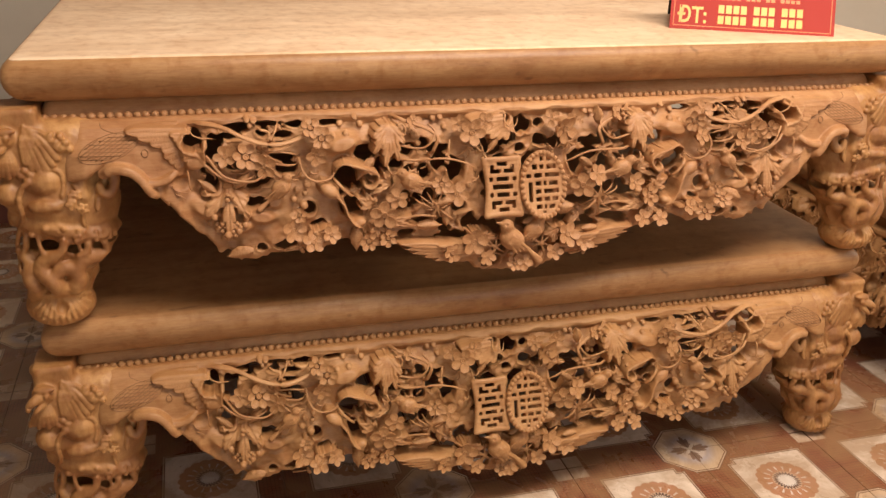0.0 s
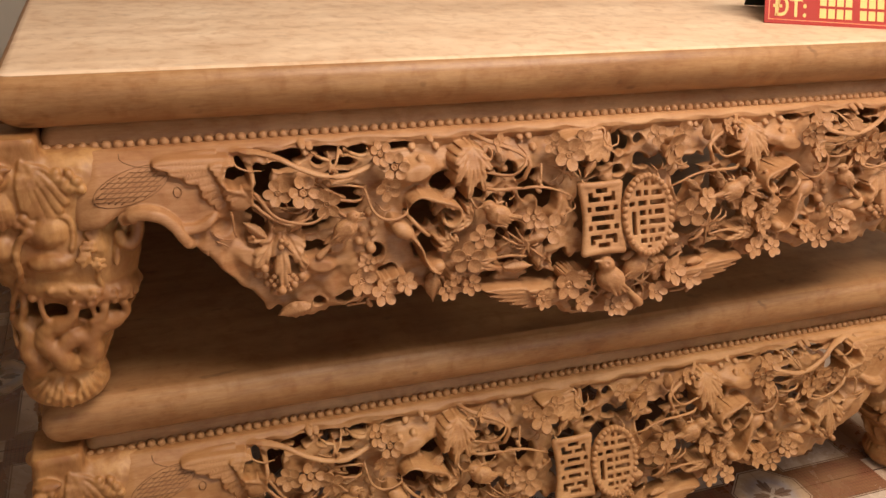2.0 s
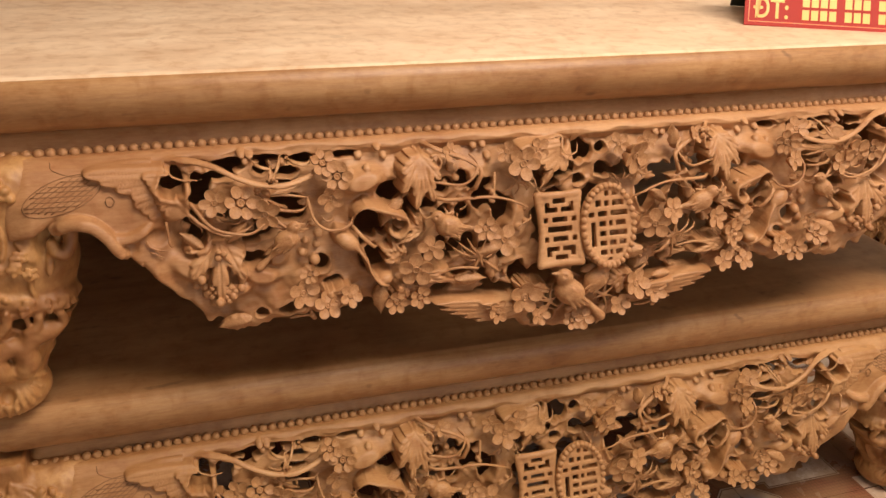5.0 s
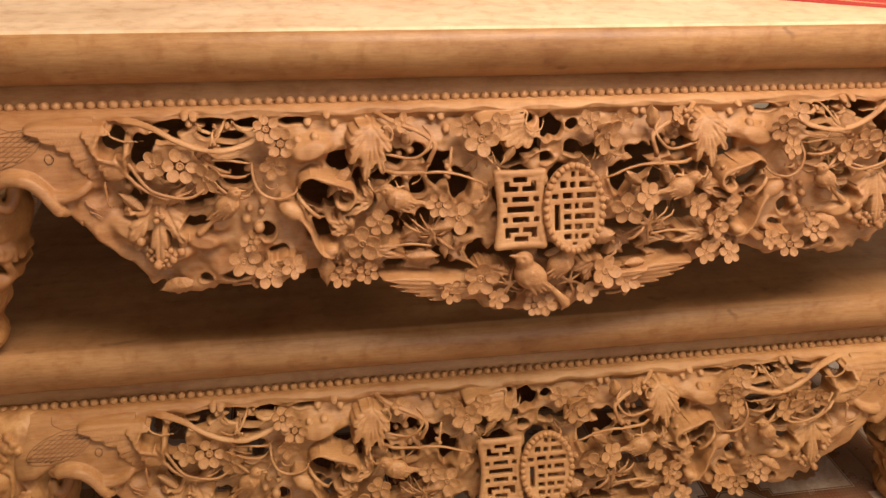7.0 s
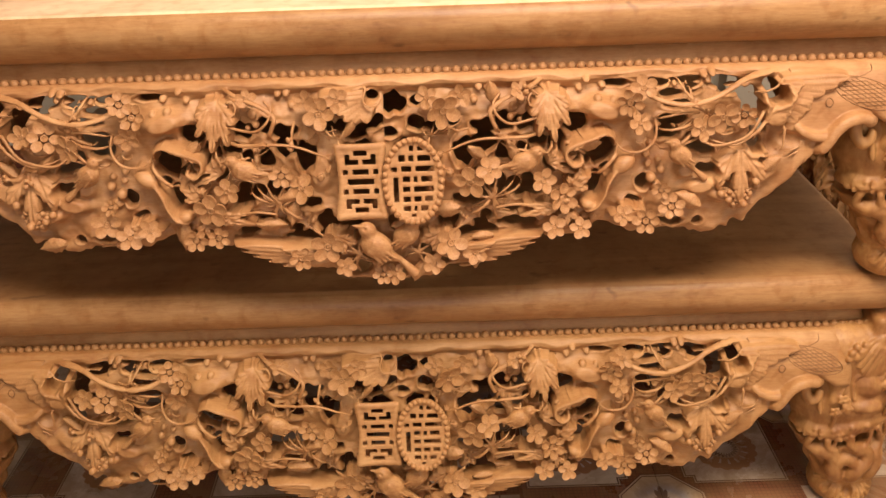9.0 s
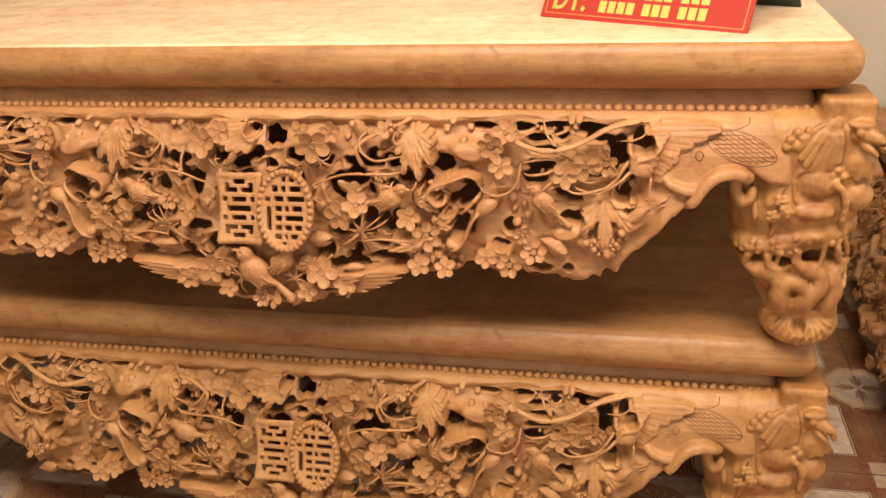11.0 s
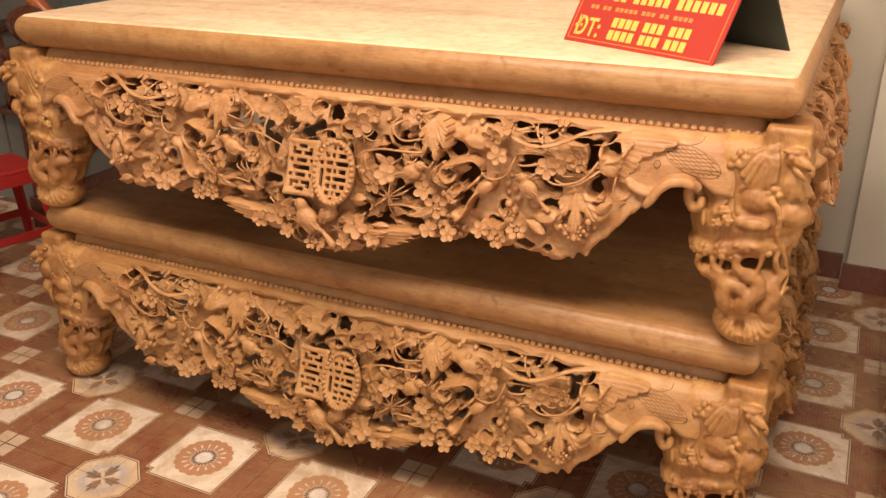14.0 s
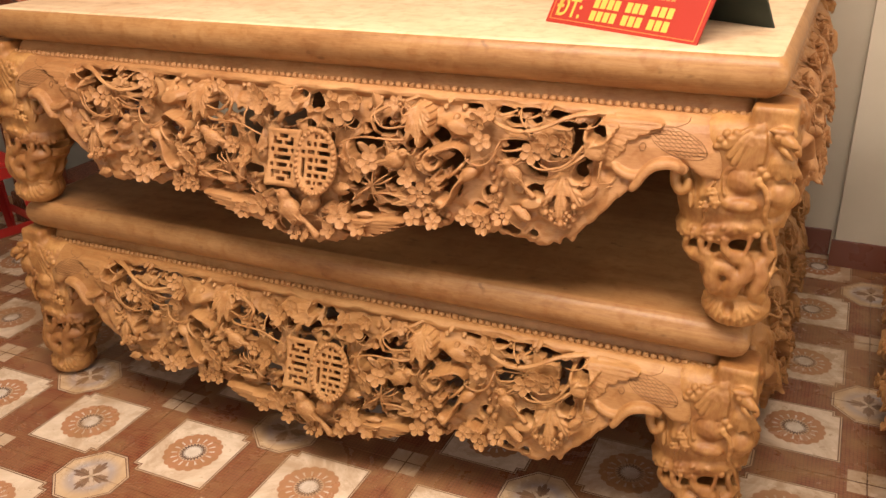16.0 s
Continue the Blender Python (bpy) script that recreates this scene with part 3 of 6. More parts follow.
    def quill(self, p, q, w, h):
        """A pointed feather with a midrib."""
        cut, t, u, length = self.along(p, q, w)
        s = np.clip(t, 0, 1)
        half = w * np.sin(np.pi * (0.10 + 0.90 * s) ** 1.25) ** 0.75
        inner = np.where((t > 0) & (t < 1), half - np.abs(u), -0.01)
        k = np.clip(np.abs(u) / np.maximum(half, 1e-4), 0, 1)
        self.lay(cut, inner, h + 0.006 + 0.010 * s * s + 0.002 * (1 - k * k) - 0.0020 * np.exp(-(u / 0.0015) ** 2) - 0.0010 * np.cos((s * length + 0.9 * np.abs(u)) / 0.006 * 6.28) * k)

    def lobe(self, p, q, w, h, teeth):
        cut, t, u, length = self.along(p, q, w)
        s = np.clip(t, 0, 1)
        saw = (s * teeth - 0.35 * np.abs(u) / w) % 1.0
        half = w * np.sin(np.pi * np.clip(0.12 + 0.86 * s, 0, 1)) ** 0.65 * (0.60 + 0.40 * saw**0.8)
        inner = np.where((t > -0.02) & (t < 1), np.minimum(half - np.abs(u), (1 - t) * length * 0.8), -0.01)
        k = np.clip(np.abs(u) / w, 0, 1)
        high = h + 0.007 + 0.009 * np.sin(2.2 * s) - 0.005 * k - 0.0040 * np.exp(-(u / 0.0018) ** 2) + 0.0015 * np.sin(6.28 * (s * teeth - 0.9 * k)) * np.clip(3 * k, 0, 1)
        self.lay(cut, inner, high)


def carve_half(r, east):
    """The bird, leaves, stems, scrolls and fruit of one half."""
    # smooth shoulders between the motifs
    r.flush(-0.821, -0.213, 0.059, 0.059, 0, 0.004)
    r.flush(-0.743, -0.329, 0.0499, 0.0272, -35, 0.004)
    r.flush(-0.622, -0.356, 0.0408, 0.0204, -8, 0.002)
    r.flush(-0.428, -0.204, 0.0499, 0.025, 15, 0.006)
    r.flush(-0.675, -0.376, 0.0408, 0.0182, 0, 0.002)
    r.flush(-0.129, -0.304, 0.0318, 0.0499, 0, -0.004)
    r.flush(-0.593, -0.324, 0.0272, 0.0227, 0, -0.002)
    # the flying bird at the shoulder
    r.stem([(-0.877, -0.15), (-0.833, -0.145), (-0.788, -0.144), (-0.752, -0.147)], 0.0036, 0.0025, 0.004, 0.01, 0.01, 0)
    r.egg(-0.757, -0.221, 0.0272, 0.0204, 30, 0.004, 0.012)
    r.egg(-0.736, -0.199, 0.0172, 0.0263, 20, 0.006, 0.014)
    r.feather((-0.767, -0.214), (-0.802, -0.235), 0.0118, 0.005)
    r.feather((-0.773, -0.204), (-0.814, -0.222), 0.0118, 0.0076)
    r.feather((-0.774, -0.193), (-0.825, -0.21), 0.0118, 0.0102)
    r.feather((-0.776, -0.185), (-0.828, -0.194), 0.0118, 0.0128)
    r.feather((-0.775, -0.176), (-0.851, -0.181), 0.0118, 0.0154)
    r.feather((-0.774, -0.167), (-0.876, -0.168), 0.0118, 0.018)
    r.feather((-0.771, -0.161), (-0.9, -0.155), 0.0118, 0.0206)
    r.feather((-0.752, -0.219), (-0.778, -0.227), 0.0077, 0.014)
    r.feather((-0.753, -0.21), (-0.786, -0.216), 0.0077, 0.0158)
    r.feather((-0.755, -0.2), (-0.79, -0.204), 0.0077, 0.0176)
    r.feather((-0.756, -0.19), (-0.792, -0.193), 0.0077, 0.0194)
    r.feather((-0.759, -0.182), (-0.797, -0.183), 0.0077, 0.0212)
    r.feather((-0.761, -0.174), (-0.802, -0.172), 0.0077, 0.023)
    r.feather((-0.761, -0.166), (-0.808, -0.163), 0.0077, 0.0248)
    r.stem([(-0.807, -0.156), (-0.784, -0.152), (-0.767, -0.157), (-0.759, -0.166), (-0.741, -0.173), (-0.723, -0.176), (-0.711, -0.182)], 0.0023, 0.0015, 0.014, 0.02, 0.008, 0)
    r.pit(-0.761, -0.181, 0.0152, 0.0147, 0)
    r.pit(-0.718, -0.209, 0.0142, 0.0153, 0)
    r.pit(-0.712, -0.188, 0.0152, 0.0091, 0)
    r.stem([(-0.755, -0.226), (-0.737, -0.231), (-0.723, -0.243), (-0.703, -0.257), (-0.679, -0.268), (-0.65, -0.266), (-0.624, -0.259)], 0.0038, 0.002, 0.012, 0.022, 0.01, 0)
    r.stem([(-0.777, -0.237), (-0.775, -0.259), (-0.774, -0.276), (-0.768, -0.287)], 0.003, 0.0018, 0.014, 0.014, 0.01, 0)
    r.stem([(-0.811, -0.266), (-0.808, -0.278), (-0.794, -0.286), (-0.77, -0.289)], 0.0023, 0.0015, 0.01, 0.01, 0.01, 0)
    r.stem([(-0.808, -0.289), (-0.795, -0.294), (-0.782, -0.303)], 0.0023, 0.0013, 0.01, 0.01, 0.008, 0)
    r.dent(-0.792, -0.268, 0.0172, 0.0127, 0.014)
    r.dent(-0.838, -0.277, 0.0136, 0.0182, 0.006)
    # wavy flange that runs down into the leg
    r.stem([(-0.950, -0.240), (-0.926, -0.229), (-0.896, -0.234), (-0.873, -0.254), (-0.859, -0.277), (-0.847, -0.292)], 0.0125, 0.0095, 0.012, 0.022, 0.016, 0)
    r.stem([(-0.867, -0.261), (-0.841, -0.263), (-0.817, -0.255), (-0.798, -0.241)], 0.0094, 0.008, 0.014, 0.014, 0.006, 0)
    # hanging vine leaf
    r.lobe((-0.687, -0.284), (-0.641, -0.332), 0.0154, 0.002, 2)
    r.lobe((-0.703, -0.282), (-0.753, -0.296), 0.0154, 0.002, 2)
    r.lobe((-0.682, -0.291), (-0.652, -0.354), 0.0182, 0.007, 3)
    r.lobe((-0.702, -0.29), (-0.745, -0.343), 0.0182, 0.007, 3)
    r.lobe((-0.693, -0.283), (-0.697, -0.385), 0.02, 0.012, 3)
    # pierced gaps that both halves have
    r.pit(-0.765, -0.183, 0.0122, 0.0088, 0)
    r.pit(-0.71, -0.188, 0.0088, 0.0056, 0)
    r.pit(-0.718, -0.214, 0.0115, 0.011, 0)
    r.pit(-0.698, -0.233, 0.0142, 0.0083, 0)
    r.pit(-0.67, -0.248, 0.018, 0.0073, 0)
    r.pit(-0.735, -0.25, 0.0097, 0.01, 0)
    r.pit(-0.726, -0.276, 0.0107, 0.0119, 0)
    r.pit(-0.665, -0.164, 0.0223, 0.0073, 0)
    r.pit(-0.681, -0.181, 0.0178, 0.0053, 0)
    r.pit(-0.607, -0.177, 0.0099, 0.0065, 0)
    r.pit(-0.593, -0.158, 0.025, 0.0042, 0)
    r.pit(-0.534, -0.164, 0.0183, 0.0061, 0)
    r.pit(-0.562, -0.183, 0.0164, 0.0053, 0)
    r.pit(-0.577, -0.203, 0.0182, 0.006, 0)
    r.pit(-0.567, -0.233, 0.022, 0.008, 0)
    r.pit(-0.556, -0.255, 0.0184, 0.0111, 0)
    r.pit(-0.609, -0.274, 0.0137, 0.013, 0)
    r.pit(-0.633, -0.327, 0.0183, 0.008, 0)
    r.pit(-0.634, -0.29, 0.01, 0.0074, 0)
    r.pit(-0.456, -0.161, 0.021, 0.0043, 0)
    r.pit(-0.376, -0.232, 0.0181, 0.0153, 0)
    r.pit(-0.341, -0.269, 0.012, 0.019, 0)
    r.pit(-0.423, -0.276, 0.0199, 0.0218, 0)
    r.pit(-0.393, -0.298, 0.0072, 0.0062, 0)
    r.pit(-0.437, -0.318, 0.0095, 0.0076, 0)
    r.pit(-0.412, -0.347, 0.0216, 0.0169, 0)
    r.pit(-0.509, -0.35, 0.0094, 0.0109, 0)
    r.pit(-0.489, -0.391, 0.0143, 0.0091, 0)
    r.pit(-0.572, -0.433, 0.0209, 0.007, 0)
    r.pit(-0.626, -0.434, 0.007, 0.0059, 0)
    r.pit(-0.372, -0.321, 0.0135, 0.0087, 0)
    r.pit(-0.33, -0.302, 0.0136, 0.0135, 0)
    r.pit(-0.28, -0.226, 0.0189, 0.0124, 0)
    r.pit(-0.233, -0.22, 0.0106, 0.0135, 0)
    r.pit(-0.198, -0.231, 0.0192, 0.0098, 0)
    r.pit(-0.302, -0.261, 0.0132, 0.0089, 0)
    r.pit(-0.272, -0.279, 0.0091, 0.009, 0)
    r.pit(-0.235, -0.281, 0.013, 0.0135, 0)
    r.pit(-0.193, -0.262, 0.0154, 0.015, 0)
    r.pit(-0.156, -0.278, 0.0148, 0.0208, 0)
    r.pit(-0.282, -0.339, 0.0092, 0.0106, 0)
    r.pit(-0.254, -0.347, 0.0108, 0.0102, 0)
    r.pit(-0.223, -0.343, 0.0105, 0.0148, 0)
    r.pit(-0.292, -0.358, 0.0211, 0.0087, 0)
    r.pit(-0.168, -0.37, 0.0268, 0.01, 0)
    r.pit(-0.194, -0.35, 0.0082, 0.0076, 0)
    r.pit(-0.248, -0.393, 0.0172, 0.0055, 0)
    r.pit(-0.199, -0.405, 0.0091, 0.0073, 0)
    r.pit(-0.186, -0.421, 0.0095, 0.0056, 0)
    r.pit(-0.167, -0.444, 0.0289, 0.0123, 0)
    r.pit(-0.122, -0.411, 0.0161, 0.0165, 0)
    r.pit(-0.284, -0.427, 0.0148, 0.0065, 0)
    r.pit(-0.106, -0.224, 0.0078, 0.0107, 0)
    # gaps round the emblems, each half its own
    if east:
        r.pit(-0.019, -0.183, 0.0188, 0.0143, 0)
        r.pit(-0.007, -0.239, 0.0139, 0.0067, 0)
        r.pit(-0.021, -0.419, 0.0144, 0.0154, 0)
        r.pit(-0.02, -0.53, 0.0106, 0.0075, 0)
        r.pit(-0.064, -0.221, 0.012, 0.0106, 0)
        r.pit(-0.112, -0.227, 0.0228, 0.0116, 0)
        r.pit(-0.064, -0.183, 0.009, 0.0059, 0)
        r.pit(-0.159, -0.281, 0.017, 0.016, 0)
        r.pit(-0.22, -0.234, 0.0269, 0.0078, 0)
        r.pit(-0.198, -0.263, 0.0218, 0.0126, 0)
        r.pit(-0.193, -0.371, 0.0295, 0.0098, 0)
        r.pit(-0.222, -0.351, 0.0148, 0.0067, 0)
        r.pit(-0.271, -0.358, 0.0245, 0.0083, 0)
        r.pit(-0.262, -0.423, 0.0292, 0.0079, 0)
        r.pit(-0.192, -0.437, 0.0192, 0.0096, 0)
        r.pit(-0.077, -0.481, 0.0116, 0.0125, 0)
        r.pit(-0.12, -0.49, 0.0149, 0.0149, 0)
    else:
        r.pit(-0.081, -0.414, 0.0154, 0.0122, 0)
        r.pit(-0.084, -0.223, 0.009, 0.0107, 0)
        r.pit(-0.084, -0.192, 0.007, 0.0067, 0)
        r.pit(-0.069, -0.516, 0.0192, 0.0119, 0)
        r.pit(-0.024, -0.17, 0.0123, 0.0063, 0)
        r.pit(-0.015, -0.213, 0.0177, 0.0076, 0)
        r.pit(-0.032, -0.225, 0.0128, 0.0062, 0)
        r.pit(-0.059, -0.24, 0.0177, 0.0086, 0)
        r.pit(-0.084, -0.192, 0.0087, 0.0067, 0)
        r.pit(-0.063, -0.426, 0.0167, 0.0153, 0)
        r.pit(-0.042, -0.481, 0.0139, 0.0124, 0)
        r.pit(-0.069, -0.509, 0.0217, 0.0102, 0)
    # strands that cross the gaps
    r.stem([(-0.788, -0.145), (-0.734, -0.146), (-0.688, -0.156), (-0.653, -0.173), (-0.616, -0.186), (-0.573, -0.19), (-0.528, -0.182), (-0.5, -0.168)], 0.0043, 0.0043, 0.012, 0.028, 0.014, 3)
    r.stem([(-0.621, -0.214), (-0.592, -0.209), (-0.558, -0.212), (-0.527, -0.224)], 0.0028, 0.0021, 0.004, 0.014, 0.004, 0)
    r.stem([(-0.604, -0.231), (-0.57, -0.238), (-0.534, -0.243)], 0.0033, 0.0025, 0.004, 0.014, 0.004, 0)
    r.stem([(-0.623, -0.16), (-0.604, -0.165), (-0.588, -0.17)], 0.0033, 0.0025, 0.004, 0.014, 0.004, 0)
    r.stem([(-0.571, -0.151), (-0.582, -0.168), (-0.592, -0.182), (-0.611, -0.208)], 0.003, 0.0023, 0.004, 0.014, 0.004, 0)
    r.stem([(-0.592, -0.163), (-0.596, -0.18), (-0.605, -0.199)], 0.003, 0.0023, 0.004, 0.014, 0.004, 0)
    r.stem([(-0.56, -0.16), (-0.534, -0.164), (-0.518, -0.161)], 0.0036, 0.0027, 0.004, 0.014, 0.004, 0)
    r.stem([(-0.625, -0.255), (-0.592, -0.263), (-0.554, -0.276), (-0.534, -0.275)], 0.0033, 0.0025, 0.004, 0.014, 0.004, 0)
    r.stem([(-0.743, -0.238), (-0.721, -0.252), (-0.718, -0.269)], 0.0025, 0.0019, 0.004, 0.014, 0.004, 0)
    r.stem([(-0.7, -0.223), (-0.682, -0.231), (-0.676, -0.246)], 0.0025, 0.0019, 0.004, 0.014, 0.004, 0)
    r.stem([(-0.688, -0.25), (-0.656, -0.251), (-0.649, -0.236)], 0.0023, 0.0017, 0.004, 0.014, 0.004, 0)
    r.stem([(-0.12, -0.21), (-0.104, -0.227), (-0.09, -0.24)], 0.0023, 0.0017, 0.004, 0.014, 0.004, 0)
    r.stem([(-0.1, -0.21), (-0.095, -0.226), (-0.09, -0.24)], 0.002, 0.0015, 0.004, 0.014, 0.004, 0)
    r.stem([(-0.072, -0.22), (-0.081, -0.232), (-0.09, -0.24)], 0.002, 0.0015, 0.004, 0.014, 0.004, 0)
    r.stem([(-0.09, -0.239), (-0.087, -0.247), (-0.085, -0.256)], 0.003, 0.0023, 0.004, 0.014, 0.004, 0)
    r.stem([(-0.256, -0.326), (-0.232, -0.343), (-0.209, -0.361)], 0.0023, 0.0017, 0.004, 0.014, 0.004, 0)
    r.stem([(-0.221, -0.337), (-0.215, -0.349), (-0.209, -0.361)], 0.002, 0.0015, 0.004, 0.014, 0.004, 0)
    r.stem([(-0.181, -0.347), (-0.194, -0.356), (-0.209, -0.361)], 0.0023, 0.0017, 0.004, 0.014, 0.004, 0)
    r.stem([(-0.209, -0.361), (-0.189, -0.376), (-0.163, -0.396)], 0.0036, 0.0027, 0.004, 0.014, 0.004, 0)
    r.stem([(-0.244, -0.363), (-0.224, -0.36), (-0.209, -0.361)], 0.002, 0.0015, 0.004, 0.014, 0.004, 0)
    r.stem([(-0.163, -0.396), (-0.137, -0.419), (-0.114, -0.439)], 0.003, 0.0023, 0.004, 0.014, 0.004, 0)
    r.stem([(-0.116, -0.269), (-0.106, -0.291), (-0.129, -0.304), (-0.141, -0.314)], 0.002, 0.0015, 0.004, 0.014, 0.004, 0)
    r.stem([(-0.297, -0.275), (-0.264, -0.267), (-0.226, -0.26)], 0.0025, 0.0019, 0.004, 0.014, 0.004, 0)
    r.stem([(-0.28, -0.256), (-0.273, -0.272), (-0.276, -0.284)], 0.0023, 0.0017, 0.004, 0.014, 0.004, 0)
    r.stem([(-0.25, -0.258), (-0.256, -0.271), (-0.252, -0.286)], 0.0023, 0.0017, 0.004, 0.014, 0.004, 0)
    r.stem([(-0.328, -0.252), (-0.323, -0.268), (-0.308, -0.284)], 0.003, 0.0023, 0.004, 0.014, 0.004, 0)
    r.stem([(-0.268, -0.334), (-0.247, -0.346), (-0.22, -0.36)], 0.0025, 0.0019, 0.004, 0.014, 0.004, 0)
    # curled leaf, arch and scrolls
    r.stem([(-0.531, -0.226), (-0.527, -0.251), (-0.514, -0.27), (-0.492, -0.279), (-0.464, -0.274), (-0.45, -0.261)], 0.003, 0.0025, 0.01, 0.016, 0.014, 0)
    r.stem([(-0.512, -0.253), (-0.501, -0.263), (-0.488, -0.26), (-0.492, -0.252)], 0.0023, 0.0015, 0.01, 0.012, 0.012, 0)
    r.stem([(-0.45, -0.27), (-0.446, -0.252), (-0.428, -0.243), (-0.403, -0.249), (-0.378, -0.257), (-0.357, -0.266), (-0.353, -0.283), (-0.368, -0.3), (-0.384, -0.295), (-0.383, -0.284)], 0.0036, 0.0051, 0.014, 0.026, 0.018, 2)
    r.lobe((-0.431, -0.24), (-0.383, -0.259), 0.0073, 0.02, 4)
    r.lobe((-0.401, -0.249), (-0.355, -0.271), 0.01, 0.022, 4)
    r.stem([(-0.456, -0.276), (-0.435, -0.299), (-0.411, -0.322)], 0.0041, 0.0033, 0.012, 0.018, 0.012, 0)
    r.egg(-0.466, -0.303, 0.0272, 0.0172, -32, 0.002, 0.022)
    r.stem([(-0.481, -0.285), (-0.456, -0.308), (-0.435, -0.336), (-0.428, -0.358), (-0.415, -0.379), (-0.397, -0.391), (-0.385, -0.386)], 0.0056, 0.0025, 0.012, 0.024, 0.01, 2)
    r.egg(-0.399, -0.379, 0.0163, 0.0118, 10, 0.004, 0.016)
    r.stem([(-0.313, -0.145), (-0.278, -0.158), (-0.237, -0.171), (-0.212, -0.186), (-0.207, -0.197), (-0.215, -0.217), (-0.224, -0.237)], 0.0036, 0.0046, 0.01, 0.022, 0.018, 0)
    r.stem([(-0.302, -0.243), (-0.265, -0.243), (-0.224, -0.24), (-0.183, -0.242), (-0.144, -0.253), (-0.114, -0.27), (-0.097, -0.289)], 0.0036, 0.0018, 0.014, 0.026, 0.008, 0)
    r.stem([(-0.303, -0.167), (-0.289, -0.163), (-0.281, -0.175), (-0.287, -0.192)], 0.0023, 0.0023, 0.018, 0.018, 0.014, 0)
    # broad vine leaves
    for tip in ((-0.362, -0.190), (-0.284, -0.206), (-0.362, -0.226), (-0.300, -0.246), (-0.334, -0.258)):
        r.lobe((-0.318, -0.164), tip, 0.0165, 0.014, 3)
    r.lobe((-0.366, -0.346), (-0.406, -0.321), 0.0109, 0.006, 3)
    r.lobe((-0.366, -0.346), (-0.4, -0.347), 0.0109, 0.006, 3)
    r.lobe((-0.366, -0.346), (-0.384, -0.308), 0.0109, 0.006, 3)
    r.lobe((-0.366, -0.346), (-0.359, -0.321), 0.0109, 0.006, 3)
    r.lobe((-0.514, -0.404), (-0.498, -0.395), 0.01, 0.006, 3)
    r.lobe((-0.514, -0.404), (-0.462, -0.386), 0.01, 0.006, 3)
    r.lobe((-0.514, -0.404), (-0.48, -0.425), 0.01, 0.006, 3)
    r.lobe((-0.514, -0.404), (-0.442, -0.407), 0.01, 0.006, 3)
    r.lobe((-0.341, -0.385), (-0.308, -0.372), 0.01, 0.006, 3)
    r.lobe((-0.341, -0.385), (-0.27, -0.376), 0.01, 0.006, 3)
    r.lobe((-0.341, -0.385), (-0.304, -0.4), 0.01, 0.006, 3)
    r.lobe((-0.341, -0.385), (-0.26, -0.4), 0.01, 0.006, 3)
    r.lobe((-0.357, -0.394), (-0.379, -0.409), 0.01, 0.008, 3)
    r.lobe((-0.357, -0.394), (-0.331, -0.409), 0.01, 0.008, 3)
    r.lobe((-0.357, -0.394), (-0.358, -0.423), 0.01, 0.008, 3)
    r.lobe((-0.102, -0.435), (-0.089, -0.472), 0.0163, 0.006, 3)
    r.lobe((-0.102, -0.435), (-0.131, -0.437), 0.0163, 0.006, 3)
    r.lobe((-0.102, -0.435), (-0.06, -0.445), 0.0163, 0.006, 3)
    r.lobe((-0.32, -0.299), (-0.374, -0.319), 0.01, 0.004, 3)
    r.lobe((-0.32, -0.299), (-0.377, -0.284), 0.01, 0.004, 3)
    r.lobe((-0.32, -0.299), (-0.339, -0.267), 0.01, 0.004, 3)
    # wings at the lower edge and over the emblem
    for k, (tip_x, tip_z) in enumerate(((-0.222, -0.492), (-0.252, -0.479), (-0.280, -0.466), (-0.302, -0.452), (-0.314, -0.438))):
        r.quill((-0.098 - 0.010 * k, -0.482 + 0.005 * k), (tip_x, tip_z), 0.0095, 0.004 + 0.0026 * k)
    for k, (tip_x, tip_z) in enumerate(((-0.190, -0.470), (-0.206, -0.461), (-0.214, -0.449))):
        r.quill((-0.110 - 0.006 * k, -0.474 + 0.005 * k), (tip_x, tip_z), 0.0075, 0.014 + 0.0024 * k)
    # dark openings behind the emblems
    r.pit(-0.048, -0.318, 0.030, 0.052, 0)
    if not east:
        r.feather((-0.023, -0.182), (-0.035, -0.213), 0.0109, 0.006)
        r.feather((-0.031, -0.182), (-0.058, -0.209), 0.0109, 0.0086)
        r.feather((-0.033, -0.177), (-0.076, -0.205), 0.0109, 0.0112)
        r.feather((-0.035, -0.171), (-0.089, -0.192), 0.01, 0.0138)
        r.feather((-0.035, -0.165), (-0.099, -0.177), 0.0091, 0.0164)
        r.feather((-0.034, -0.159), (-0.124, -0.164), 0.0091, 0.019)
        r.stem([(-0.078, -0.156), (-0.048, -0.148), (-0.031, -0.148), (-0.036, -0.167), (-0.025, -0.178), (-0.007, -0.174), (0.003, -0.159), (0.02, -0.156)], 0.0025, 0.0015, 0.016, 0.02, 0.008, 0)
    r.egg(0.028, -0.193, 0.0218, 0.0281, 0, 0.0, 0.022)
    r.egg(0.042, -0.167, 0.0136, 0.0118, 0, 0.006, 0.014)
    # buds and grapes
    r.egg(-0.523, -0.274, 0.0077, 0.0077, 0, 0.006, 0.0069)
    r.egg(-0.515, -0.294, 0.0077, 0.0077, 0, 0.006, 0.0069)
    r.egg(-0.539, -0.303, 0.0073, 0.0073, 0, 0.006, 0.0066)
    r.egg(-0.519, -0.314, 0.0068, 0.0068, 0, 0.006, 0.0061)
    r.egg(-0.525, -0.338, 0.01, 0.01, 0, 0.006, 0.009)
    r.egg(-0.536, -0.357, 0.0109, 0.0109, 0, 0.006, 0.0098)
    r.egg(-0.546, -0.324, 0.0086, 0.0086, 0, 0.006, 0.0077)
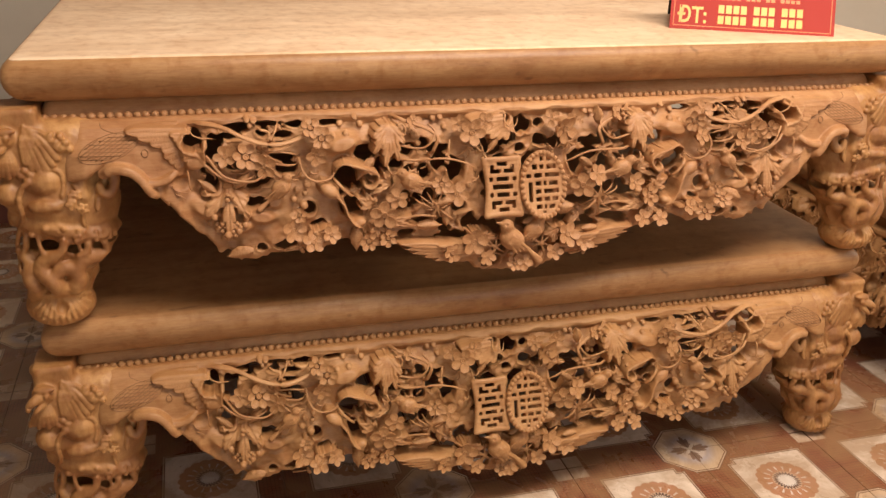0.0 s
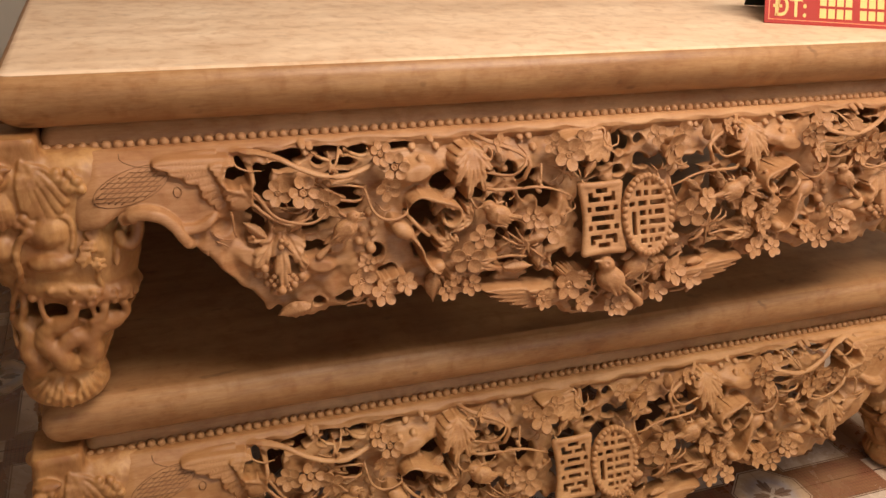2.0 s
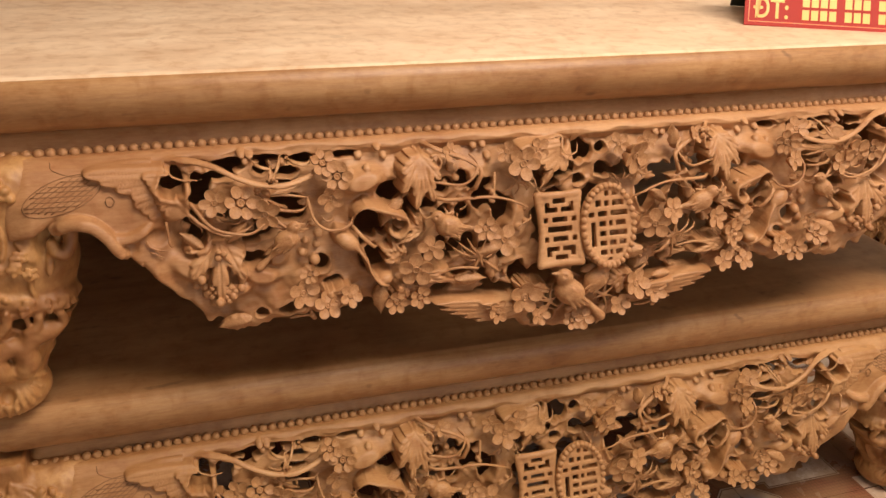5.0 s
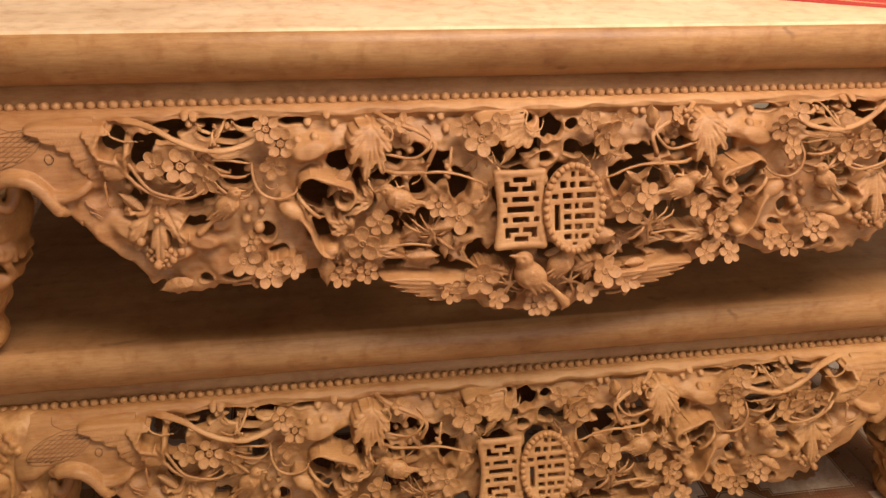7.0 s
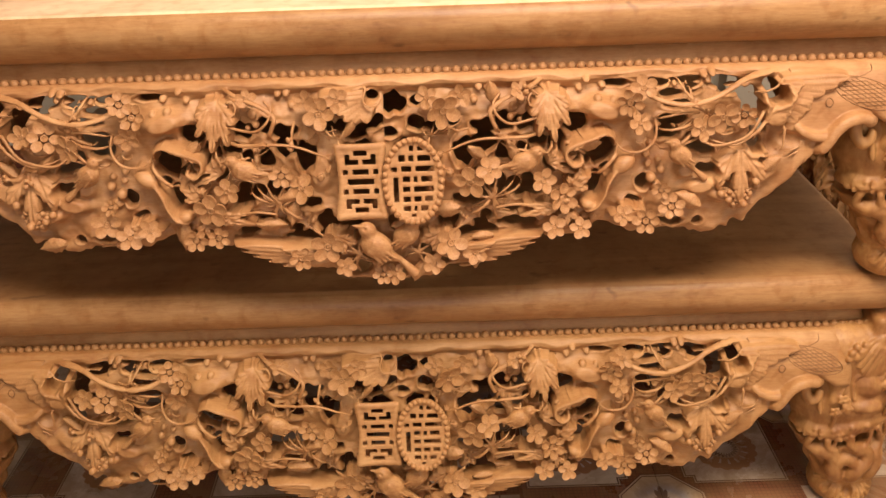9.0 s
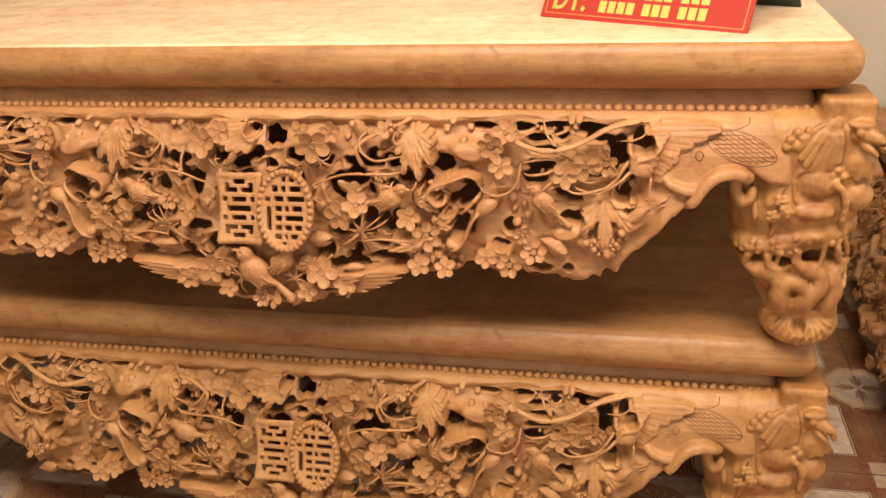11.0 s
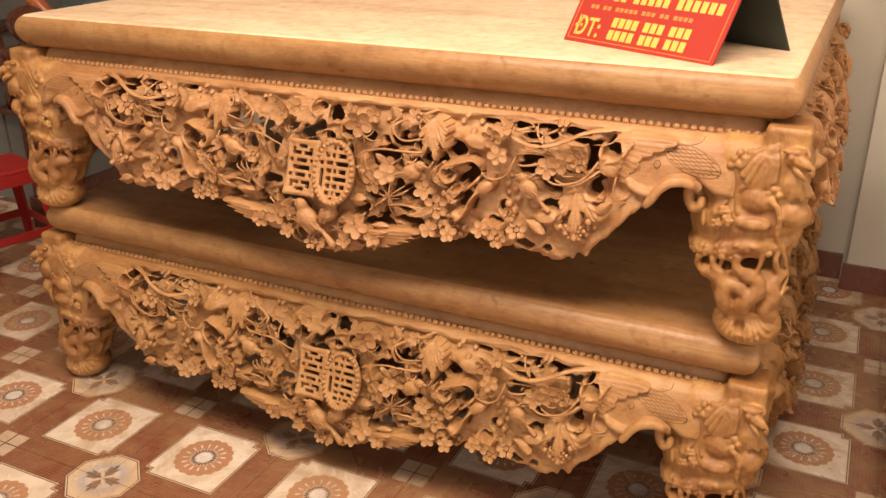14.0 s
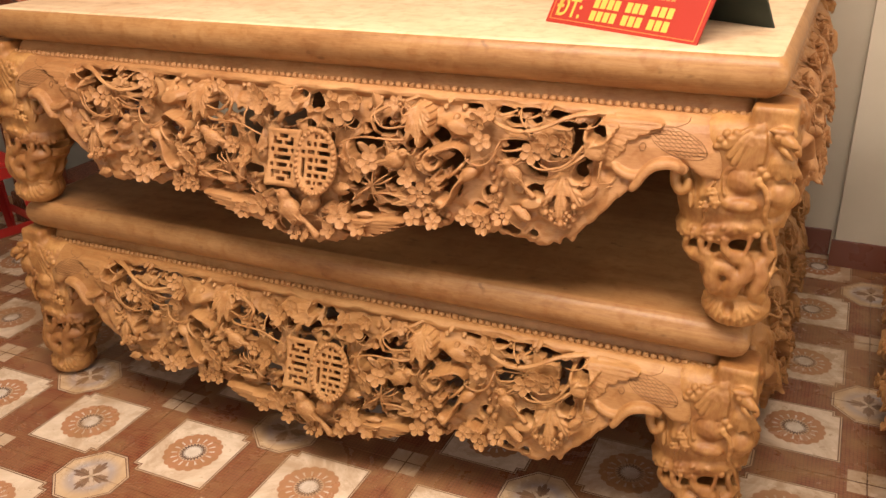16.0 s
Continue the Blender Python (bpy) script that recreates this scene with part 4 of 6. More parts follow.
    r.egg(-0.429, -0.163, 0.0077, 0.0077, 0, 0.006, 0.0069)
    r.egg(-0.418, -0.182, 0.0082, 0.0082, 0, 0.006, 0.0074)
    r.egg(-0.396, -0.148, 0.0068, 0.0068, 0, 0.006, 0.0061)
    r.egg(-0.383, -0.166, 0.0068, 0.0068, 0, 0.006, 0.0061)
    r.egg(-0.269, -0.184, 0.0068, 0.0068, 0, 0.006, 0.0061)
    r.egg(-0.257, -0.194, 0.0077, 0.0077, 0, 0.006, 0.0069)
    r.egg(-0.248, -0.212, 0.0073, 0.0073, 0, 0.006, 0.0066)
    r.egg(-0.267, -0.222, 0.0059, 0.0059, 0, 0.006, 0.0053)
    r.egg(-0.449, -0.187, 0.0068, 0.0068, 0, 0.006, 0.0061)
    r.egg(-0.205, -0.16, 0.0073, 0.0073, 0, 0.006, 0.0066)
    r.egg(-0.188, -0.158, 0.0073, 0.0073, 0, 0.006, 0.0066)
    r.egg(-0.178, -0.181, 0.0077, 0.0077, 0, 0.006, 0.0069)
    r.egg(-0.271, -0.184, 0.0068, 0.0068, 0, 0.006, 0.0061)
    r.egg(-0.254, -0.194, 0.0077, 0.0077, 0, 0.006, 0.0069)
    r.egg(-0.238, -0.254, 0.0068, 0.0068, 0, 0.006, 0.0061)
    r.egg(-0.255, -0.263, 0.0064, 0.0064, 0, 0.006, 0.0058)
    r.egg(-0.127, -0.313, 0.0073, 0.0073, 0, 0.006, 0.0066)
    r.egg(-0.112, -0.301, 0.0059, 0.0059, 0, 0.006, 0.0053)
    r.egg(-0.163, -0.393, 0.0073, 0.0073, 0, 0.006, 0.0066)
    r.egg(-0.152, -0.406, 0.0059, 0.0059, 0, 0.006, 0.0053)
    r.egg(-0.108, -0.28, 0.0064, 0.0064, 0, 0.006, 0.0058)
    r.egg(-0.64, -0.143, 0.0077, 0.0077, 0, 0.006, 0.0069)
    r.egg(-0.626, -0.148, 0.0077, 0.0077, 0, 0.006, 0.0069)
    r.egg(-0.634, -0.158, 0.0068, 0.0068, 0, 0.006, 0.0061)
    r.egg(-0.57, -0.164, 0.0059, 0.0059, 0, 0.006, 0.0053)
    r.egg(-0.727, -0.345, 0.0077, 0.0077, 0, 0.004, 0.0068)
    r.egg(-0.736, -0.363, 0.0077, 0.0077, 0, 0.004, 0.0068)
    r.egg(-0.722, -0.368, 0.0077, 0.0077, 0, 0.004, 0.0068)
    r.egg(-0.708, -0.362, 0.0077, 0.0077, 0, 0.004, 0.0068)
    r.egg(-0.72, -0.383, 0.0077, 0.0077, 0, 0.004, 0.0068)
    r.egg(-0.701, -0.383, 0.0077, 0.0077, 0, 0.004, 0.0068)
    r.egg(-0.709, -0.401, 0.0077, 0.0077, 0, 0.004, 0.0068)
    r.egg(-0.689, -0.395, 0.0077, 0.0077, 0, 0.004, 0.0068)
    r.egg(-0.676, -0.38, 0.0077, 0.0077, 0, 0.004, 0.0068)
    r.egg(-0.661, -0.368, 0.0077, 0.0077, 0, 0.004, 0.0068)
    r.egg(-0.658, -0.354, 0.0077, 0.0077, 0, 0.004, 0.0068)
    r.egg(-0.698, -0.407, 0.0077, 0.0077, 0, 0.004, 0.0068)
    r.egg(-0.684, -0.369, 0.0077, 0.0077, 0, 0.004, 0.0068)
    r.egg(-0.411, -0.416, 0.0082, 0.0082, 0, 0.004, 0.0077)
    r.egg(-0.395, -0.413, 0.0082, 0.0082, 0, 0.004, 0.0077)
    r.egg(-0.379, -0.417, 0.0082, 0.0082, 0, 0.004, 0.0077)
    r.egg(-0.388, -0.433, 0.0082, 0.0082, 0, 0.004, 0.0077)
    r.egg(-0.372, -0.438, 0.0082, 0.0082, 0, 0.004, 0.0077)
    r.egg(-0.404, -0.434, 0.0082, 0.0082, 0, 0.004, 0.0077)
    r.egg(-0.358, -0.428, 0.0082, 0.0082, 0, 0.004, 0.0077)
    r.egg(-0.348, -0.441, 0.0082, 0.0082, 0, 0.004, 0.0077)


def half_apron(step, east):
    r = Relief(step)
    carve_half(r, east)
    x, z = r.x, r.z
    flat = np.maximum(r.edge, -r.solid)
    face = r.h.copy()
    face[1:-1, 1:-1] = 0.68 * face[1:-1, 1:-1] + 0.08 * (face[:-2, 1:-1] + face[2:, 1:-1] + face[1:-1, :-2] + face[1:-1, 2:])
    slope = np.sqrt(1 + np.minimum(9, sum(g**2 for g in np.gradient(face, step))))
    hs = np.arange(-0.040, 0.056, step)
    h = hs[None, :, None]
    back = np.where(np.abs(x) < 0.8, -0.033, -0.008)
    slab = np.maximum((h - face[:, None, :]) / slope[:, None, :], back[:, None, :] - h)
    f2 = np.broadcast_to(flat[:, None, :], slab.shape)
    soft = 0.004
    m = np.clip(0.5 + 0.5 * (f2 - slab) / soft, 0, 1)
    f = slab + (f2 - slab) * m + soft * m * (1 - m)
    f = np.minimum(f, np.hypot(r.far[:, None, :], 0.9 * (h - r.high[:, None, :])) - r.thick[:, None, :])
    f[-1] = np.minimum(f[-1], f[-2])
    verts, quads = nets(f, (r.xs[0], hs[0], r.zs[0]), step)
    verts[:, 1] = lean(verts[:, 2]) - verts[:, 1]
    verts[:, 0] = np.where(verts[:, 0] > r.xs[-2] - 1e-6, 0.0, verts[:, 0])
    return (verts * (-1, 1, 1), quads) if east else (verts, quads[:, ::-1])


def apron_mesh(step):
    """The pierced apron, worked on a grid half by half."""
    (v0, q0), (v1, q1) = half_apron(step, False), half_apron(step, True)
    return mesh_from("apron", np.concatenate([v0, v1]), np.concatenate([q0, q1 + len(v0)]), carve_wood)




# ---- the motifs, each about one unit wide, facing +z ----
def flower_mesh(name, petals, seed):
    """Round, thin, slightly cupped petals with deep notches between them, round a ringed eye."""
    rng = random.Random(seed)
    bm = bmesh.new()
    sides = 14
    for p in range(petals):
        a = 2 * math.pi * p / petals + rng.uniform(-0.08, 0.08)
        size, tip, at = rng.uniform(0.345, 0.385) * 5 / petals, rng.uniform(-0.10, 0.30), 0.60 + rng.uniform(-0.03, 0.03)
        twist, rows = rng.uniform(-0.18, 0.18), []
        for ring in (0.30, 0.62, 0.88, 1.0):
            row = []
            for k in range(sides):
                c = 2 * math.pi * k / sides
                u, v = ring * math.cos(c), ring * math.sin(c)
                r, w = at + size * 1.08 * u, size * v
                z = 0.05 + 0.07 * ring * ring + tip * (r - 0.25) + twist * v * size + (0.05 if p % 2 else 0.0) - 0.06 * math.exp(-(v / 0.14) ** 2) * (u < 0.4)
                row.append(bm.verts.new((r * math.cos(a) - w * math.sin(a), r * math.sin(a) + w * math.cos(a), z)))
            rows.append(row)
        rows.append([bm.verts.new((v.co.x * 0.97, v.co.y * 0.97, v.co.z - 0.13)) for v in rows[-1]])
        rows.append([bm.verts.new((0.50 * v.co.x, 0.50 * v.co.y, -0.45)) for v in rows[-1]])
        bm.faces.new(rows[0])
        for i, j in zip(rows, rows[1:]):
            for k in range(sides):
                bm.faces.new((i[k], j[k], j[(k + 1) % sides], i[(k + 1) % sides]))
        for ring in rows[3:5]:
            for k in range(sides):
                bm.edges.get((ring[k], ring[(k + 1) % sides])).smooth = False
    eye = [[bm.verts.new((q * math.cos(c), q * math.sin(c), z)) for c in (2 * math.pi * k / 12 for k in range(12))] for q, z in ((0.23, -0.05), (0.22, 0.12), (0.18, 0.155), (0.14, 0.12), (0.115, 0.06), (0.10, 0.06), (0.06, 0.13))]
    for i, j in zip(eye, eye[1:]):
        for k in range(12):
            bm.faces.new((i[k], i[(k + 1) % 12], j[(k + 1) % 12], j[k]))
    bm.faces.new(eye[-1])
    return done_mesh(name, bm)


def done_mesh(name, bm, material=None, smooth=True):
    bmesh.ops.recalc_face_normals(bm, faces=bm.faces)
    mesh = bpy.data.meshes.new(name)
    bm.to_mesh(mesh)
    bm.free()
    mesh.polygons.foreach_set("use_smooth", [smooth] * len(mesh.polygons))
    mesh.materials.append(material or carve_wood)
    return mesh


def leaf_into(bm, length, width, teeth, curl, at=Matrix(), thick=0.07, rows=16, cols=8):
    """A toothed leaf along +y with a raised midrib and side veins."""
    grid = []
    for i in range(rows + 1):
        t = i / rows
        body = math.sin(math.pi * min(1, t * 0.96 + 0.04)) ** 0.7
        tooth = 1 - 0.30 * abs(((t * teeth) % 1.0) - 0.25) * (0.3 + t)
        half = max(0.01, 0.5 * width * body * tooth)
        row = []
        for j in range(cols + 1):
            u = 2 * j / cols - 1
            lift = 0.05 * (1 - abs(u)) ** 3 + 0.035 * math.sin(teeth * 6.28 * (t - 0.25 * abs(u))) * abs(u) - curl * u * u * width + 0.22 * length * curl * math.sin(2.6 * t) - 0.10 * t * t
            row.append(bm.verts.new(at @ Vector((u * half, length * (t - 0.10 * abs(u)), lift))))
        grid.append(row)
    under = [[bm.verts.new(v.co - at.to_3x3() @ Vector((0, 0, thick))) for v in row] for row in grid]
    for i in range(rows):
        for j in range(cols):
            bm.faces.new((grid[i][j], grid[i][j + 1], grid[i + 1][j + 1], grid[i + 1][j]))
        for j, side in ((0, 1), (cols, -1)):
            a, b, c, d = grid[i][j], grid[i + 1][j], under[i + 1][j], under[i][j]
            bm.faces.new((a, b, c, d)[::side])
    bm.faces.new([grid[rows][j] for j in range(cols + 1)] + [under[rows][j] for j in range(cols, -1, -1)])


def grape_places(seed):
    rng = random.Random(seed)
    out = []
    for row, n in enumerate((4, 5, 4, 3)):
        for k in range(n):
            u = k - (n - 1) / 2
            out.append(pose(u * 0.25 + rng.uniform(-0.03, 0.03), -0.20 * row, 0.08 + 0.10 * math.cos(u * 0.8)) @ Matrix.Scale(rng.uniform(0.11, 0.14), 4))
    return out


def bird_mesh(name, turn, wing=True):
    """A perched bird, beak towards -x, tail towards +x, about one unit long."""
    s = Solid((-0.75, -0.50, -0.32), (1.0, 0.62, 0.42), 0.020)
    s.egg((-0.06, 0.0, 0), (0.32, 0.25, 0.24), 0.06).egg((-0.36, 0.24, 0.03), (0.165, 0.155, 0.15), 0.05).bar((-0.28, 0.16, 0), (-0.12, 0.06, 0), 0.14, 0.18, 0.06)
    s.bar((-0.50, 0.24, 0.03), (-0.66, 0.19, 0.03), 0.05, 0.012, 0.02)
    s.bar((0.16, -0.08, 0.02), (0.45, -0.22 + turn, 0.0), 0.14, 0.055, 0.05).bar((0.45, -0.22 + turn, 0.0), (0.84, -0.36 + turn, 0.02), 0.05, 0.10, 0.03)
    s.egg((-0.43, 0.28, 0.165), (0.04, 0.04, 0.04), 0.01, True)
    if wing:
        for k in range(4):
            s.bar((-0.16, 0.10 - 0.06 * k, 0.19), (0.34 - 0.06 * k, -0.02 - 0.07 * k, 0.15), 0.052, 0.026, 0.010)
    for k in range(3):
        s.bar((0.56, -0.28 + turn + 0.05 * k, 0.13), (0.92, -0.42 + turn + 0.08 * k, 0.14), 0.018, 0.018, 0.01, True)
    return s.mesh(name, carve_wood)


def small_leaf_mesh(name, seed):
    rng = random.Random(seed)
    bm = bmesh.new()
    leaf_into(bm, 1.0, rng.uniform(0.42, 0.6), rng.choice((3, 4, 5)), rng.uniform(0.15, 0.4), rows=14, cols=6, thick=0.10)
    return done_mesh(name, bm)


def sprig_mesh(name, seed):
    """A twig with one or two leaves and round buds, carved in one."""
    rng = random.Random(seed)
    s = Solid((-0.8, -0.25, -0.3), (0.8, 1.3, 0.42), 0.034)
    bend = rng.uniform(-0.5, 0.5)
    path = curve([(0, -0.1, -0.15), (0.12 * bend, 0.3, 0.05), (0.45 * bend, 0.7, 0.10), (0.8 * bend, 1.0, 0.02)], 4)
    s.strand(path, 0.065, 0.045, 0.04)
    for k in range(rng.choice((4, 5, 6))):
        p = path[-1 - k]
        r = rng.uniform(0.09, 0.135)
        s.egg((p[0] + rng.uniform(-0.2, 0.2), p[1] + rng.uniform(-0.1, 0.12), p[2] + 0.08), (r, r, r), 0.03)
    return s.mesh(name, carve_wood)


def roots_mesh(name, seed):
    """Thin stems that fan out from a knot."""
    rng = random.Random(seed)
    s = Solid((-1.1, -1.1, -0.3), (1.1, 1.1, 0.32), 0.036)
    for k in range(7):
        a, far = radians(-150 + 50 * k + rng.uniform(-14, 14)), rng.uniform(0.6, 1.0)
        end = (far * math.cos(a), far * math.sin(a), -0.12)
        s.strand(curve([(0, 0, 0.06), (0.5 * end[0] + rng.uniform(-0.16, 0.16), 0.5 * end[1] + rng.uniform(-0.1, 0.1), 0.05), end], 4), 0.055, 0.03, 0.03)
    s.egg((0, 0, 0.04), (0.10, 0.10, 0.09), 0.06)
    return s.mesh(name, carve_wood)


def leg_mesh():
    """A cabriole leg for the east side: leaf, beaked head, grapes, jar and crane, a ledge of fruit, pierced roots and a shell foot. The foot's middle is the origin."""
    s = Solid((-0.20, -0.15, -0.004), (0.15, 0.18, 0.512), 0.0026)
    s.block((-0.050, 0.060, 0.398), (0.118, 0.086, 0.072), 0.034, 0.01).block((-0.016, 0.034, 0.365), (0.096, 0.090, 0.100), 0.045, 0.035)
    for c, r in (((-0.040, 0.024, 0.285), (0.116, 0.096, 0.085)), ((-0.034, 0.018, 0.205), (0.112, 0.092, 0.085)), ((-0.008, 0.008, 0.128), (0.088, 0.082, 0.066)), ((0.0, 0.002, 0.044), (0.076, 0.074, 0.050))):
        s.egg(c, r, 0.022)
    s.block((0.032, 0.016, 0.462), (0.046, 0.056, 0.046), 0.016, 0.014)
    body = s.f.copy()
    ys = s.low[1] + s.step * np.arange(s.f.shape[1])

    def front(x, z):
        """Where the bare body's front lies at a place."""
        i, k = int(round((x - s.low[0]) / s.step)), int(round((z - s.low[2]) / s.step))
        hit = np.nonzero(body[min(max(i, 0), body.shape[0] - 1), :, min(max(k, 0), body.shape[2] - 1)] < 0)[0]
        return float(ys[hit[0]]) if len(hit) else 0.0

    def on(x, z, lift=0.0):
        return (x, front(x, z) - lift, z)

    def vein(points, r0, r1, lift=0.004, soft=0.004, dig=False):
        s.strand([on(x, z, lift) for x, z in curve(points, 6)], r0, r1, soft, dig)

    def ball(x, z, r, lift=0.0, soft=0.003, flat=1.0):
        s.egg(on(x, z, lift), (r, r * flat, r), soft)

    nx, ny, nz = s.f.shape
    x, y, z = (s.low[k] + s.step * np.arange(n).reshape([-1 if j == k else 1 for j in range(3)]) for k, n in enumerate((nx, ny, nz)))
    a = np.arctan2(y - 0.01, x + 0.015)
    folds = 0.6 * np.abs(np.sin(2 * a + 27 * z + 1.7 * np.sin(3 * a + 33 * z + 1.0))) ** 0.8 + 0.4 * np.abs(np.sin(4 * a - 41 * z + 1.4 * np.sin(2 * a + 57 * z))) ** 0.8
    band = np.clip((z - 0.085) / 0.020, 0, 1) * np.clip((0.245 - z) / 0.03, 0, 1)
    s.f += band * (0.012 * folds - 0.003)
    # hollows between the roots, cut deep
    for px, pz, rx, rz in ((-0.060, 0.198, 0.022, 0.0125), (-0.004, 0.208, 0.020, 0.014), (0.032, 0.212, 0.009, 0.018), (0.058, 0.205, 0.013, 0.016), (-0.104, 0.196, 0.014, 0.010), (-0.078, 0.160, 0.015, 0.012), (-0.045, 0.158, 0.013, 0.011),
                           (0.006, 0.162, 0.020, 0.015), (0.045, 0.160, 0.013, 0.020), (-0.052, 0.122, 0.012, 0.012), (0.018, 0.118, 0.020, 0.018), (0.056, 0.116, 0.010, 0.014), (-0.024, 0.128, 0.010, 0.010)):
        s.egg(on(px, pz, -0.004), (rx, 0.040 if pz > 0.19 else 0.010, rz), 0.006, True)
    for c, r in (((-0.01, 0.0, 0.202), (0.080, 0.060, 0.014)), ((0.085, 0.02, 0.200), (0.030, 0.026, 0.018)), ((0.080, 0.02, 0.150), (0.026, 0.020, 0.018)), ((0.075, -0.03, 0.120), (0.020, 0.018, 0.014)), ((-0.130, 0.0, 0.200), (0.020, 0.030, 0.012))):
        s.egg(c, r, 0.006, True)
    # thin roots over the holes, thick twisted ones that run into the foot
    for points, r0, r1 in (([(-0.085, 0.218), (-0.078, 0.190), (-0.060, 0.178)], 0.0046, 0.0070), ([(-0.034, 0.226), (-0.030, 0.200), (-0.010, 0.182)], 0.0054, 0.0070), ([(0.018, 0.240), (0.016, 0.212), (0.010, 0.188)], 0.0030, 0.0026), ([(0.044, 0.246), (0.046, 0.212), (0.056, 0.180)], 0.0040, 0.0050), ([(-0.112, 0.212), (-0.118, 0.182), (-0.098, 0.166)], 0.0050, 0.0070)):
        vein(points, r0, r1, 0.001, 0.006)
    for points, r0, r1 in (([(-0.100, 0.172), (-0.070, 0.168), (-0.050, 0.148), (-0.054, 0.122), (-0.040, 0.098)], 0.0090, 0.0110), ([(-0.012, 0.186), (0.014, 0.170), (0.018, 0.146), (-0.002, 0.126), (-0.012, 0.100)], 0.0080, 0.0110), ([(0.058, 0.184), (0.044, 0.160), (0.050, 0.132), (0.038, 0.104), (0.050, 0.082)], 0.0070, 0.0095), ([(-0.052, 0.150), (-0.028, 0.156), (-0.010, 0.142)], 0.0060, 0.0060)):
        vein(points, r0, r1, -0.002, 0.014)
    rng = np.random.RandomState(5)
    for k in range(3):
        px, pz = rng.uniform(-0.10, 0.07), rng.uniform(0.17, 0.22)
        way = [(px, pz)]
        for _ in range(3):
            px, pz = np.clip(0.86 * px + rng.uniform(-0.022, 0.022), -0.10, 0.075), pz - rng.uniform(0.014, 0.032)
            way.append((px, pz))
        vein(way, 0.0034, 0.0024, -0.004, 0.004)
    # shell foot: curved ribs from a knot
    for k in range(13):
        t = -1.35 + 0.225 * k
        vein([(-0.008, 0.098), (-0.008 + 0.036 * math.sin(t) + 0.004 * math.sin(3 * t), 0.094 - 0.036 * math.cos(t)), (-0.006 + 0.064 * math.sin(t), 0.082 - 0.066 * math.cos(t))], 0.0026, 0.0038, 0.0015, 0.003)
    s.egg(on(-0.010, 0.060, 0.0), (0.012, 0.012, 0.016), 0.004, True)
    s.f += np.clip((0.080 - z) / 0.015, 0, 1) * np.clip((y - 0.0) / 0.02, 0, 1) * 0.005 * (1 - np.abs(np.sin(12 * a)) ** 0.7)
    # ledge with fruit and small blossoms
    vein([(-0.140, 0.224), (-0.090, 0.226), (-0.050, 0.238), (-0.017, 0.246), (0.030, 0.254), (0.072, 0.262)], 0.0115, 0.0130, -0.0085, 0.012)
    for k in range(16):
        px = rng.uniform(-0.140, 0.076)
        ball(px, 0.238 + 0.16 * (px + 0.03) + rng.uniform(-0.013, 0.013), rng.uniform(0.0050, 0.0080), 0.008)
    for cx, cz in ((-0.130, 0.220), (-0.104, 0.224), (-0.070, 0.232), (-0.084, 0.292), (-0.062, 0.304), (-0.070, 0.322), (0.066, 0.256)):
        for k in range(5):
            ball(cx + 0.0085 * math.cos(1.256 * k), cz + 0.0085 * math.sin(1.256 * k), 0.0062, 0.010, 0.002, 0.7)
        ball(cx, cz, 0.004, 0.014, 0.001)
    vein([(-0.084, 0.284), (-0.080, 0.262), (-0.084, 0.244)], 0.0030, 0.0026)
    vein([(-0.070, 0.312), (-0.076, 0.330), (-0.068, 0.345)], 0.0026, 0.0020)
    # jar with a lip, round fruit, the crane's long neck
    s.egg(on(-0.012, 0.348, -0.006), (0.036, 0.022, 0.032), 0.004)
    vein([(-0.044, 0.318), (-0.050, 0.345), (-0.044, 0.372), (-0.012, 0.382), (0.018, 0.374), (0.024, 0.352), (0.018, 0.338)], 0.0036, 0.0032, 0.003, 0.003)
    s.egg(on(-0.012, 0.300, -0.004), (0.038, 0.020, 0.016), 0.004)
    s.egg((0.062, -0.036, 0.326), (0.030, 0.034, 0.030), 0.005).egg((0.074, 0.030, 0.300), (0.026, 0.034, 0.030), 0.006)
    vein([(0.020, 0.352), (0.034, 0.340), (0.042, 0.312), (0.040, 0.280), (0.050, 0.252), (0.064, 0.214), (0.070, 0.172), (0.066, 0.140)], 0.0056, 0.0042, 0.010, 0.003)
    ball(0.018, 0.356, 0.0090, 0.008)
    vein([(0.012, 0.358), (-0.004, 0.364)], 0.0040, 0.0018, 0.008, 0.002)
    # curled tongue at the inner side and a fish that dives into the leg
    s.strand(curve([(-0.130, -0.020, 0.392), (-0.148, -0.042, 0.368), (-0.152, -0.048, 0.338), (-0.140, -0.056, 0.316), (-0.126, -0.058, 0.322), (-0.122, -0.056, 0.338)], 6), 0.0135, 0.0075, 0.004)
    s.strand(curve([(-0.136, -0.030, 0.352), (-0.118, -0.048, 0.318), (-0.112, -0.060, 0.284)], 5), 0.0090, 0.0050, 0.004)
    vein([(-0.112, 0.430), (-0.098, 0.405), (-0.086, 0.370), (-0.082, 0.335), (-0.088, 0.310)], 0.0180, 0.0100, -0.006, 0.006)
    s.egg(on(-0.080, 0.392, 0.004), (0.0042, 0.010, 0.0042), 0.001, True)
    # leaf fan with ribs at the shoulder, grapes beside it
    for k, tip in enumerate(((-0.052, 0.420), (-0.044, 0.402), (-0.034, 0.388), (-0.020, 0.378), (-0.006, 0.376), (0.008, 0.384), (0.018, 0.396))):
        mid = (0.5 * (0.014 + tip[0]) - 0.007 + 0.002 * k, 0.5 * (0.468 + tip[1]) + 0.004)
        vein([(0.014, 0.468), mid, tip], 0.0034, 0.0078, 0.002, 0.0025)
